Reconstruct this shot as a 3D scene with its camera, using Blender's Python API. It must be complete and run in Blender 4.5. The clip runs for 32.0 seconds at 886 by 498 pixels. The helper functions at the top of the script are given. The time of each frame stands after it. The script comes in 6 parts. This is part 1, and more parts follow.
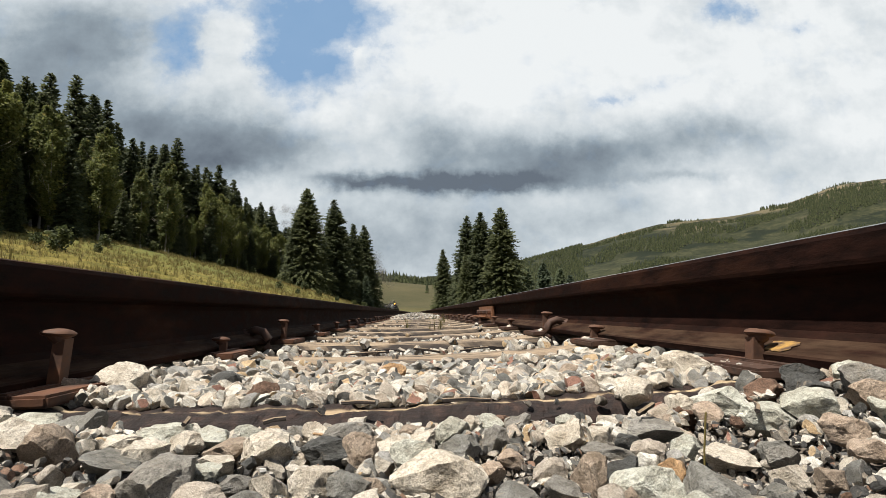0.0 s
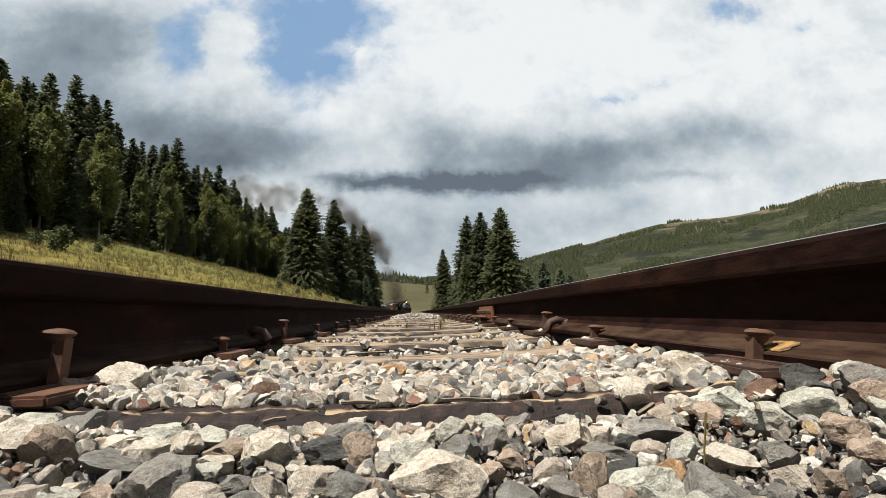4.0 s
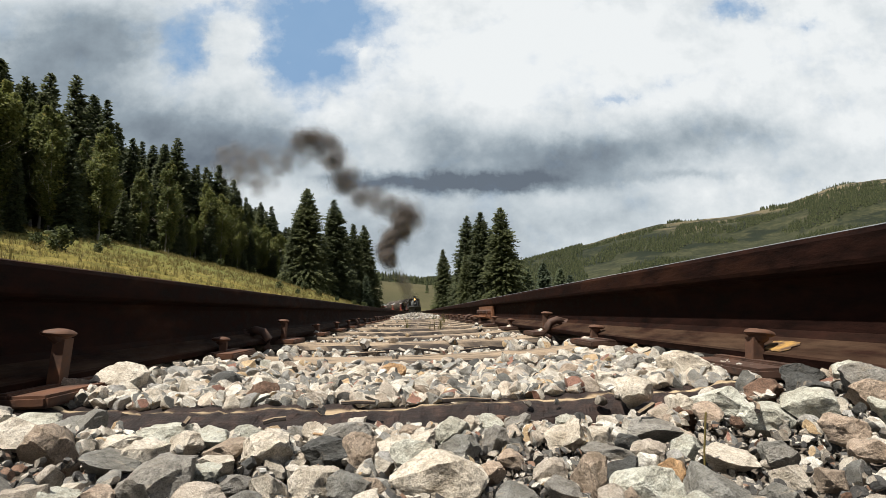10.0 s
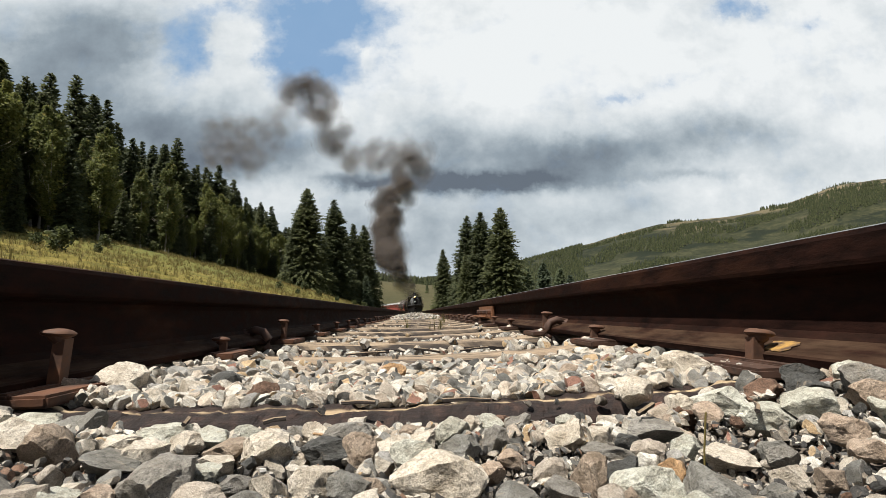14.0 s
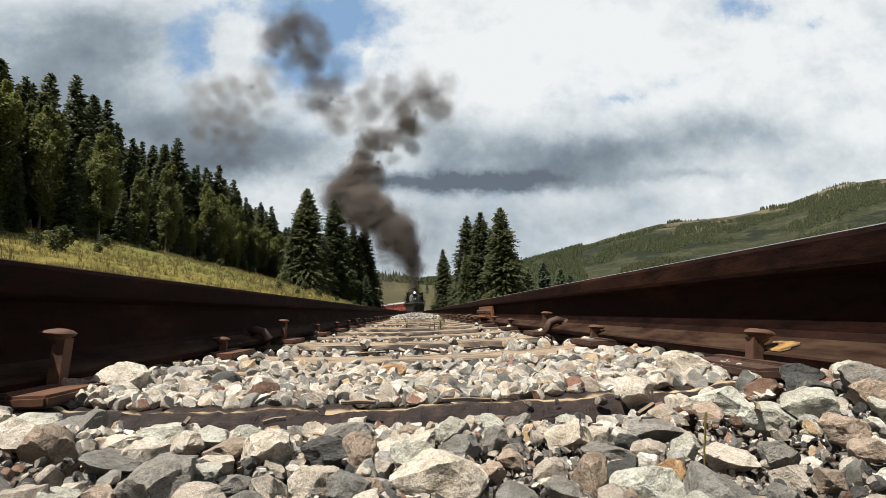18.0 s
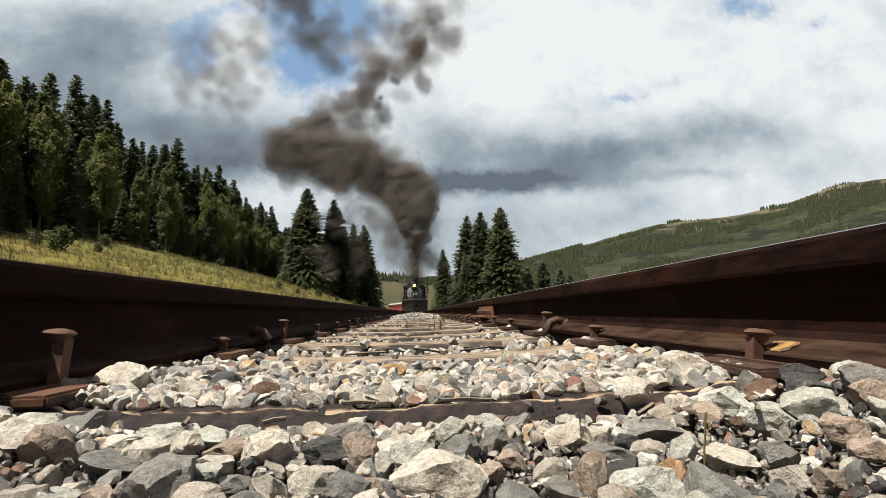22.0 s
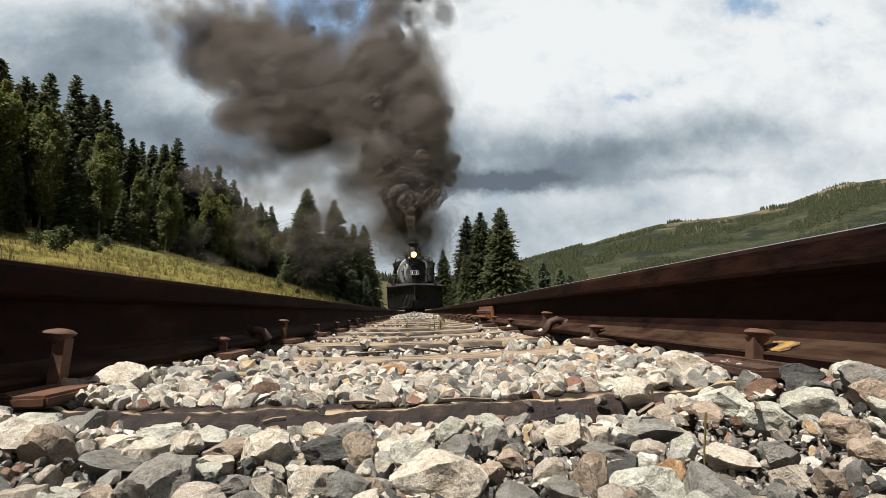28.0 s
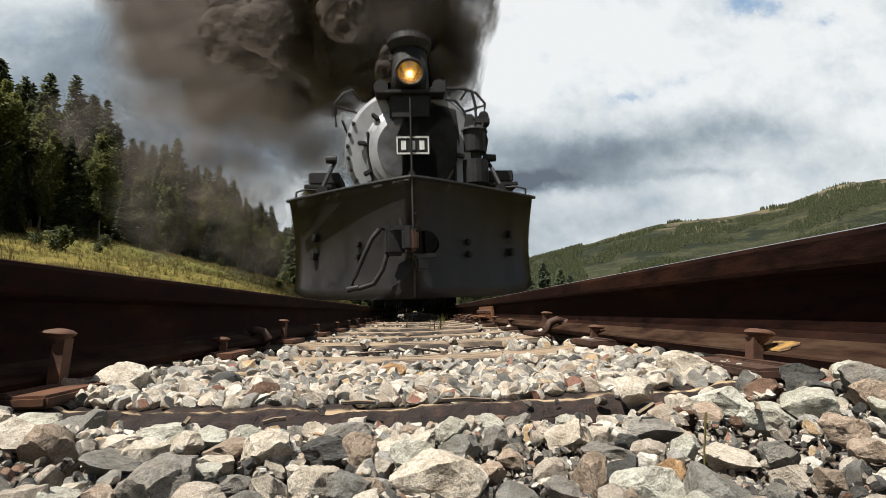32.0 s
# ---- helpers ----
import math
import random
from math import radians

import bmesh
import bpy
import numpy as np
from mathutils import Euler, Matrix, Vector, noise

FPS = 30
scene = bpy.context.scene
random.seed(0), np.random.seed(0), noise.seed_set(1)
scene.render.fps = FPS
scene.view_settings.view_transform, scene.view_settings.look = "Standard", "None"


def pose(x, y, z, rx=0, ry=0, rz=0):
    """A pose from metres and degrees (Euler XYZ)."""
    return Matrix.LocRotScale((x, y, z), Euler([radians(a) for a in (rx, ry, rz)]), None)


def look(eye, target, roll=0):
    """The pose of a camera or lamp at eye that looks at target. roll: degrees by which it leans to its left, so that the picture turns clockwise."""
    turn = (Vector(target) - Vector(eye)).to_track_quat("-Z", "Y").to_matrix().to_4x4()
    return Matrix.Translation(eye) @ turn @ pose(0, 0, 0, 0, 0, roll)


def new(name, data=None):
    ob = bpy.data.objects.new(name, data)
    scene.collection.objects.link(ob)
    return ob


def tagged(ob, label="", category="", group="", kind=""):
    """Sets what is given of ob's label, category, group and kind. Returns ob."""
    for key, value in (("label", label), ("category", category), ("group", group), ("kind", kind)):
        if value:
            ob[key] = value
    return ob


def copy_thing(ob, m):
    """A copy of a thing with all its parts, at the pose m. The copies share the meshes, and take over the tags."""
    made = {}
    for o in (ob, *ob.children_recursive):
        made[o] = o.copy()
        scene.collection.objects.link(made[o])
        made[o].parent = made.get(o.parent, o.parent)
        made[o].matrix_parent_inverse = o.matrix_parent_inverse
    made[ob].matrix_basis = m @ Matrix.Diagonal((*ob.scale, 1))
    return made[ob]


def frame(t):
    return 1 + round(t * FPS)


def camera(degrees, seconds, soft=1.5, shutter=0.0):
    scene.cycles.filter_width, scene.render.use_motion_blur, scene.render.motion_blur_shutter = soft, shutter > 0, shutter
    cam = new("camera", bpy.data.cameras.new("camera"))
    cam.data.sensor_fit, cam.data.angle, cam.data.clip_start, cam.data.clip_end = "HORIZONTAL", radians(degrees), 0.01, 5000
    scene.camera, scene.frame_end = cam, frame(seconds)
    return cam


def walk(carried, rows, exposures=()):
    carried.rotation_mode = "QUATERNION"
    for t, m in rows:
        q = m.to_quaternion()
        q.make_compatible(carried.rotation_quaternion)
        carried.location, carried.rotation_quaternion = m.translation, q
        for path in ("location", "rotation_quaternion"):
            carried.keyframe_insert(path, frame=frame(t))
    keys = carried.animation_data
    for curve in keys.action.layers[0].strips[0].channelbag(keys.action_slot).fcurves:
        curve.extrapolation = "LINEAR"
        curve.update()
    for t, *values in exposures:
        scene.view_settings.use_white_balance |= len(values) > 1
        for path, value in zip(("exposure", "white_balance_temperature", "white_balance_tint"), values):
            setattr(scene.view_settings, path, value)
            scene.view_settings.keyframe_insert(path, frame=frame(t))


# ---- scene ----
cam = camera(82.13, 32.0, 0.85, 0.3)
EYE = (0.0, 0.0, 0.072)
POSE = look(EYE, (math.sin(radians(3.33)) * 10, math.cos(radians(3.33)) * 10, 0.072 + math.tan(radians(7.03)) * 10), -1.7)
walk(cam, [(0.0, POSE), (32.0, POSE)])
scene.view_settings.exposure = 0.8
scene.cycles.transparent_max_bounces = 96  # light passes many layers of smoke

# ---- node helpers ----


def link(nt, a, b):
    nt.links.new(a, b)


def feed(nt, socket, value):
    """Sets a socket from a number, a colour or another node's output."""
    if isinstance(value, bpy.types.NodeSocket):
        nt.links.new(value, socket)
    elif value is not None:
        socket.default_value = value


def nmath(nt, op, a, b=None, c=None, clamp=False):
    n = nt.nodes.new("ShaderNodeMath")
    n.operation, n.use_clamp = op, clamp
    for s, v in zip(n.inputs, (a, b, c)):
        feed(nt, s, v)
    return n.outputs[0]


def nvec(nt, op, a, b=None):
    n = nt.nodes.new("ShaderNodeVectorMath")
    n.operation = op
    for s, v in zip(n.inputs, (a, b)):
        feed(nt, s, v)
    return n.outputs["Value"] if op in ("DOT_PRODUCT", "LENGTH") else n.outputs[0]


def nnoise(nt, vec, scale, detail=4.0, rough=0.55, colour=False):
    n = nt.nodes.new("ShaderNodeTexNoise")
    feed(nt, n.inputs["Vector"], vec)
    n.inputs["Scale"].default_value, n.inputs["Detail"].default_value, n.inputs["Roughness"].default_value = scale, detail, rough
    return n.outputs["Color" if colour else "Fac"]


def nramp(nt, fac, stops, mode="LINEAR"):
    n = nt.nodes.new("ShaderNodeValToRGB")
    n.color_ramp.interpolation = mode
    el = n.color_ramp.elements
    while len(el) < len(stops):
        el.new(0.5)
    for e, (p, c) in zip(el, stops):
        e.position, e.color = p, (*c, 1.0)
    feed(nt, n.inputs[0], fac)
    return n.outputs[0]


def nmix(nt, fac, a, b, mode="MIX"):
    n = nt.nodes.new("ShaderNodeMix")
    n.data_type, n.blend_type = "RGBA", mode
    feed(nt, n.inputs[0], fac)
    for s, v in ((n.inputs[6], a), (n.inputs[7], b)):
        feed(nt, s, (*v, 1.0) if isinstance(v, tuple) else v)
    return n.outputs[2]


def nmap(nt, vec, scale=(1, 1, 1), rot=(0, 0, 0)):
    n = nt.nodes.new("ShaderNodeMapping")
    feed(nt, n.inputs["Vector"], vec)
    n.inputs["Scale"].default_value, n.inputs["Rotation"].default_value = scale, rot
    return n.outputs[0]


def grey(v):
    return (v, v, v)


# ---- sky, clouds and sun ----
SUN_HIGH, SUN_SIDE = 66.0, -125.0  # degrees above the horizon; degrees to the right of the track's line


def make_world():
    w = bpy.data.worlds.new("world")
    scene.world = w
    w.use_nodes = True
    nt = w.node_tree
    nt.nodes.clear()
    sky = nt.nodes.new("ShaderNodeTexSky")
    sky.sky_type, sky.sun_disc = "NISHITA", False
    sky.sun_elevation, sky.sun_rotation = radians(SUN_HIGH), radians(SUN_SIDE)
    sky.altitude = 3000
    tc = nt.nodes.new("ShaderNodeTexCoord")
    cover = nnoise(nt, tc.outputs["Generated"], 2.6, 7)
    cover = nramp(nt, cover, [(0.38, grey(0.0)), (0.52, grey(1.0))])
    cloud = nramp(nt, nnoise(nt, tc.outputs["Generated"], 4.2, 6), [(0.3, (2.3, 2.7, 3.2)), (0.7, (7.2, 7.5, 7.7))])
    bg = nt.nodes.new("ShaderNodeBackground")
    feed(nt, bg.inputs[0], nmix(nt, nmath(nt, "MULTIPLY", cover, 0.85), sky.outputs[0], cloud))
    bg.inputs[1].default_value = 0.05
    out = nt.nodes.new("ShaderNodeOutputWorld")
    link(nt, bg.outputs[0], out.inputs[0])


make_world()
sun = new("sun", bpy.data.lights.new("sun", "SUN"))
sun.data.energy, sun.data.angle, sun.data.color = 5.0, radians(0.6), (1.0, 0.95, 0.87)
_h, _s = radians(SUN_HIGH), radians(SUN_SIDE)
sun.matrix_world = look((math.sin(_s) * math.cos(_h) * 50, math.cos(_s) * math.cos(_h) * 50, math.sin(_h) * 50), (0, 0, 0))

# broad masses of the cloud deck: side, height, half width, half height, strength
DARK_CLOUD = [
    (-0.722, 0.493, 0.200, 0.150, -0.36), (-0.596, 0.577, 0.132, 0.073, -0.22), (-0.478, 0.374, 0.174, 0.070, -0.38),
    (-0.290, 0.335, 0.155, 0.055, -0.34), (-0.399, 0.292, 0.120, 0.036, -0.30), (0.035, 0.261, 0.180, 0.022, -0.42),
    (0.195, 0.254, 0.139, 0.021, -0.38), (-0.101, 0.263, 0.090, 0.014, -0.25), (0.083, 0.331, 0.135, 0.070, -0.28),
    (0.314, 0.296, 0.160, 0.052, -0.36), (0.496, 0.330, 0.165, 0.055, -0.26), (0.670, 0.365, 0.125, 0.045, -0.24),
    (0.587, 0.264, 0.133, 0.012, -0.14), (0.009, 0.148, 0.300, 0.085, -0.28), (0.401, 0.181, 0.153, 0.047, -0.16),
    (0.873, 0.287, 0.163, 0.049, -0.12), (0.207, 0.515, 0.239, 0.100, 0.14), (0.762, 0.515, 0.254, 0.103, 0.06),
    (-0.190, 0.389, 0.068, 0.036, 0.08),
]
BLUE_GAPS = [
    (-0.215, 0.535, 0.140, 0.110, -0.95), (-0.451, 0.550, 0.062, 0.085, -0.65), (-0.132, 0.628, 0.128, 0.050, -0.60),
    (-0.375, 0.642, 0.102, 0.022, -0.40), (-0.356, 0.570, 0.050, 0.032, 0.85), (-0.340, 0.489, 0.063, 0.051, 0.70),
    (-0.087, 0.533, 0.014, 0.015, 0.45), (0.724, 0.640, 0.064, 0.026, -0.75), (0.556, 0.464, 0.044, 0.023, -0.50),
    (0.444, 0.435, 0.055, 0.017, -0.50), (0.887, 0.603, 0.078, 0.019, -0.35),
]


def cloud_material():
    m = bpy.data.materials.new("cloudy_sky")
    m.use_nodes = True
    nt = m.node_tree
    nt.nodes.clear()
    tc = nt.nodes.new("ShaderNodeTexCoord")
    sep = nt.nodes.new("ShaderNodeSeparateXYZ")
    link(nt, tc.outputs["Object"], sep.inputs[0])
    comb = nt.nodes.new("ShaderNodeCombineXYZ")
    feed(nt, comb.inputs[0], nmath(nt, "DIVIDE", sep.outputs[0], sep.outputs[1]))
    feed(nt, comb.inputs[1], nmath(nt, "DIVIDE", sep.outputs[2], sep.outputs[1]))
    uv = comb.outputs[0]
    # ragged edges: the masses are bent by noise at two scales
    warp = nvec(nt, "SUBTRACT", nnoise(nt, uv, 5.0, 3, 0.6, True), (0.5, 0.5, 0.5))
    warp2 = nvec(nt, "SUBTRACT", nnoise(nt, uv, 19.0, 5, 0.65, True), (0.5, 0.5, 0.5))
    p = nvec(nt, "ADD", uv, nvec(nt, "MULTIPLY", warp, (0.09, 0.05, 0.0)))
    p = nvec(nt, "ADD", p, nvec(nt, "MULTIPLY", warp2, (0.085, 0.05, 0.0)))

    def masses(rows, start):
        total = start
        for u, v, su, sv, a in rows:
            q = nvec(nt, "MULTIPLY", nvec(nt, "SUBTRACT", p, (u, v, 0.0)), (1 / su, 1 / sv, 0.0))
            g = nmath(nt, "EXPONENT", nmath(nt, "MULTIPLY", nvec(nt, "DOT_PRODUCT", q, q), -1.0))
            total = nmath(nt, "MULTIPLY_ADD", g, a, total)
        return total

    flat = nmap(nt, uv, (1.0, 1.55, 1.0), (0.0, 0.0, -0.15))
    fine = nmath(nt, "SUBTRACT", nnoise(nt, flat, 5.5, 8, 0.56), 0.5)
    wide = nmath(nt, "SUBTRACT", nnoise(nt, flat, 3.2, 4, 0.5), 0.5)
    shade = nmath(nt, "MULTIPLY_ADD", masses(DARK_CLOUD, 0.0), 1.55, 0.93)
    shade = nmath(nt, "MULTIPLY_ADD", fine, 0.55, shade)
    shade = nmath(nt, "MULTIPLY_ADD", wide, 0.45, shade)
    curl = nmath(nt, "SUBTRACT", nnoise(nt, uv, 21.0, 6, 0.6), 0.5)
    shade = nmath(nt, "MULTIPLY_ADD", curl, 0.30, shade)
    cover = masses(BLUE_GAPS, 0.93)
    cover = nmath(nt, "MULTIPLY_ADD", fine, 1.1, cover)
    cover = nmath(nt, "MULTIPLY_ADD", nmath(nt, "SUBTRACT", nnoise(nt, uv, 16.0, 8, 0.62), 0.5), 0.9, cover)
    cover = nramp(nt, cover, [(0.12, grey(0.06)), (0.42, grey(0.45)), (0.62, grey(0.85)), (0.85, grey(1.0))])
    cloud = nramp(nt, shade, [(0.05, (0.14, 0.17, 0.21)), (0.40, (0.30, 0.36, 0.41)), (0.70, (0.57, 0.63, 0.67)), (1.0, (0.86, 0.89, 0.90))])
    em = nt.nodes.new("ShaderNodeEmission")
    feed(nt, em.inputs[0], nmix(nt, cover, (0.22, 0.38, 0.61), cloud))
    em.inputs[1].default_value = 0.575
    out = nt.nodes.new("ShaderNodeOutputMaterial")
    link(nt, em.outputs[0], out.inputs[0])
    m.cycles.emission_sampling = "NONE"
    return m


def mesh_from(name, verts, faces, material=None, smooth=False):
    me = bpy.data.meshes.new(name)
    verts = np.asarray(verts, dtype=np.float32)
    me.from_pydata(verts.tolist(), [], [list(map(int, f)) for f in faces])
    if material:
        me.materials.append(material)
    if smooth:
        me.shade_smooth()
    return me


def grid_faces(nu, nv):
    i, j = np.meshgrid(np.arange(nu - 1), np.arange(nv - 1), indexing="ij")
    a = (i * nv + j).ravel()
    return np.stack([a, a + nv, a + nv + 1, a + 1], 1)


def cloud_backdrop():
    az, el = np.radians(np.linspace(-66, 66, 45)), np.radians(np.linspace(-4, 43, 24))
    a, e = np.meshgrid(az, el, indexing="ij")
    r = 4200.0
    v = np.stack([r * np.sin(a) * np.cos(e), r * np.cos(a) * np.cos(e), r * np.sin(e)], -1).reshape(-1, 3)
    ob = new("backdrop", mesh_from("backdrop", v, grid_faces(45, 24), cloud_material(), True))
    return tagged(ob, "broken grey and white clouds with blue gaps, drifting over the valley", "sky", kind="structure")


SKY = cloud_backdrop()

# ---- materials ----


def begin(name):
    m = bpy.data.materials.new(name)
    m.use_nodes = True
    nt = m.node_tree
    bs = nt.nodes["Principled BSDF"]
    tc = nt.nodes.new("ShaderNodeTexCoord")
    return m, nt, bs, tc.outputs["Object"]


def relief(nt, bs, height, strength, distance):
    b = nt.nodes.new("ShaderNodeBump")
    b.inputs["Strength"].default_value, b.inputs["Distance"].default_value = strength, distance
    feed(nt, b.inputs["Height"], height)
    link(nt, b.outputs[0], bs.inputs["Normal"])


def worn(name, a, b, stain, scale, rough=(0.5, 0.85), metal=0.0, bump=0.3, depth=0.003, stretch=(1, 1, 1), stain_at=0.6, shine=0.5):
    """A surface of two near colours with stains of a third, at two scales, and fine relief."""
    m, nt, bs, co = begin(name)
    co = nmap(nt, co, stretch)
    fine, wide = nnoise(nt, co, scale, 6, 0.65), nnoise(nt, co, scale * 0.17, 5, 0.6)
    col = nramp(nt, fine, [(0.3, a), (0.7, b)])
    spot = nramp(nt, wide, [(stain_at - 0.08, grey(0.0)), (stain_at + 0.1, grey(1.0))])
    feed(nt, bs.inputs["Base Color"], nmix(nt, spot, col, stain))
    feed(nt, bs.inputs["Roughness"], nramp(nt, fine, [(0.3, grey(rough[0])), (0.7, grey(rough[1]))]))
    bs.inputs["Metallic"].default_value = metal
    bs.inputs["Specular IOR Level"].default_value = shine
    relief(nt, bs, fine, bump, depth)
    return m


def stone_material(name, source):
    """Broken rock: its tint comes from the piece, with speckles, veins and dust on it."""
    m, nt, bs, co = begin(name)
    if source == "cinders":
        rnd = nt.nodes.new("ShaderNodeNewGeometry").outputs["Random Per Island"]
        tint = nramp(nt, rnd, [(0.0, (0.045, 0.043, 0.041)), (0.28, (0.12, 0.105, 0.088)), (0.45, (0.065, 0.063, 0.060)), (0.58, (0.25, 0.22, 0.18)), (0.74, (0.17, 0.10, 0.065)), (0.80, (0.40, 0.37, 0.32))], "CONSTANT")
        shift = nmath(nt, "MULTIPLY", rnd, 37.0)
    elif source == "pile":
        rnd = nt.nodes.new("ShaderNodeNewGeometry").outputs["Random Per Island"]
        tint = nramp(nt, rnd, [(0.0, (0.36, 0.325, 0.27)), (0.16, (0.19, 0.185, 0.17)), (0.30, (0.43, 0.40, 0.345)), (0.44, (0.30, 0.255, 0.205)),
                               (0.55, (0.097, 0.095, 0.086)), (0.64, (0.46, 0.44, 0.39)), (0.76, (0.40, 0.345, 0.28)), (0.84, (0.270, 0.260, 0.24)),
                               (0.93, (0.36, 0.26, 0.15)), (0.975, (0.20, 0.10, 0.07))], "CONSTANT")
        shift = nmath(nt, "MULTIPLY", rnd, 37.0)
    else:
        info = nt.nodes.new("ShaderNodeObjectInfo")
        tint, shift = info.outputs["Color"], nmath(nt, "MULTIPLY", info.outputs["Random"], 37.0)
    comb = nt.nodes.new("ShaderNodeCombineXYZ")
    feed(nt, comb.inputs[0], shift)
    co = nvec(nt, "ADD", co, comb.outputs[0])
    k = 0.014 if source == "single" else 1.0
    grain, blot, vein = nnoise(nt, co, 420 * k, 5, 0.7), nnoise(nt, co, 70 * k, 5, 0.6), nnoise(nt, nmap(nt, co, (1, 3.4, 0.7), (0.6, 0.3, 0.2)), 60 * k, 4, 0.7)
    v = nmix(nt, 1.0, tint, nramp(nt, grain, [(0.28, grey(0.45)), (0.46, grey(0.93)), (0.72, grey(1.3))]), "MULTIPLY")
    v = nmix(nt, 1.0, v, nramp(nt, blot, [(0.3, (0.56, 0.52, 0.46)), (0.48, (0.95, 0.93, 0.9)), (0.6, grey(1.15))]), "MULTIPLY")
    speck = nnoise(nt, co, 1500 * k, 3, 0.7)
    v = nmix(nt, 1.0, v, nramp(nt, speck, [(0.34, grey(0.5)), (0.5, grey(1.0)), (0.68, grey(1.28))]), "MULTIPLY")
    v = nmix(nt, nramp(nt, vein, [(0.60, grey(0.0)), (0.75, grey(0.45))]), v, (0.46, 0.36, 0.25))
    v = nmix(nt, nramp(nt, blot, [(0.62, grey(0.0)), (0.75, grey(0.2))]), v, (0.5, 0.48, 0.45))
    feed(nt, bs.inputs["Base Color"], v)
    bs.inputs["Roughness"].default_value = 0.8
    relief(nt, bs, nmath(nt, "MULTIPLY_ADD", blot, 2.0, grain), 0.8, 0.0045 if source == "single" else 0.0018)
    return m


def wood_material(name, bare_from):
    """Weathered sleeper: split grain along its length, dark creosote left on the faces, pale bare fibre where it is worn."""
    m, nt, bs, co = begin(name)
    geo = nt.nodes.new("ShaderNodeNewGeometry")
    grain = nnoise(nt, nmap(nt, co, (2.2, 42, 60)), 3.2, 6, 0.7)
    wide = nnoise(nt, nmap(nt, co, (2.0, 9, 9)), 2.4, 4, 0.6)
    bare = nramp(nt, grain, [(0.28, (0.06, 0.04, 0.028)), (0.42, (0.175, 0.125, 0.08)), (0.62, (0.33, 0.25, 0.165))])
    dark = nramp(nt, grain, [(0.3, (0.007, 0.005, 0.004)), (0.7, (0.030, 0.020, 0.015))])
    sep = nt.nodes.new("ShaderNodeSeparateXYZ")
    link(nt, geo.outputs["Normal"], sep.inputs[0])
    top = nmath(nt, "MULTIPLY", nramp(nt, sep.outputs[2], [(0.55, grey(0.0)), (0.9, grey(1.0))]), nramp(nt, wide, [(bare_from, grey(0.0)), (bare_from + 0.12, grey(1.0))]))
    feed(nt, bs.inputs["Base Color"], nmix(nt, top, dark, bare))
    bs.inputs["Roughness"].default_value = 0.85
    relief(nt, bs, grain, 0.7, 0.004)
    return m


def rotten_wood_material():
    """Black-brown tarred wood, crumbling and damp-dark, with one long split that shows pale bare fibre."""
    m, nt, bs, co = begin("rotten_tarred_wood")
    sep = nt.nodes.new("ShaderNodeSeparateXYZ")
    link(nt, co, sep.inputs[0])
    grain, lump = nnoise(nt, nmap(nt, co, (3, 40, 60)), 3.0, 6, 0.7), nnoise(nt, co, 55, 6, 0.7)
    tar = nramp(nt, lump, [(0.3, (0.007, 0.0045, 0.004)), (0.5, (0.017, 0.010, 0.008)), (0.62, (0.036, 0.020, 0.015)), (0.75, (0.09, 0.052, 0.036))])
    fibre = nramp(nt, grain, [(0.3, (0.16, 0.11, 0.065)), (0.6, (0.42, 0.32, 0.20))])
    off = nmath(nt, "ABSOLUTE", nmath(nt, "ADD", nmath(nt, "ADD", sep.outputs[1], 0.046), nmath(nt, "MULTIPLY", nmath(nt, "SUBTRACT", nnoise(nt, nmap(nt, co, (1, 0, 0)), 5.0, 4, 0.6), 0.5), 0.06)))
    split = nmath(nt, "MULTIPLY", nramp(nt, off, [(0.004, grey(1.0)), (0.008, grey(0.0))]), nramp(nt, nnoise(nt, co, 9, 4, 0.6), [(0.36, grey(0.0)), (0.46, grey(1.0))]))
    feed(nt, bs.inputs["Base Color"], nmix(nt, split, tar, fibre))
    bs.inputs["Roughness"].default_value = 0.75
    bs.inputs["Specular IOR Level"].default_value = 0.3
    relief(nt, bs, nmath(nt, "ADD", lump, grain), 0.8, 0.004)
    return m


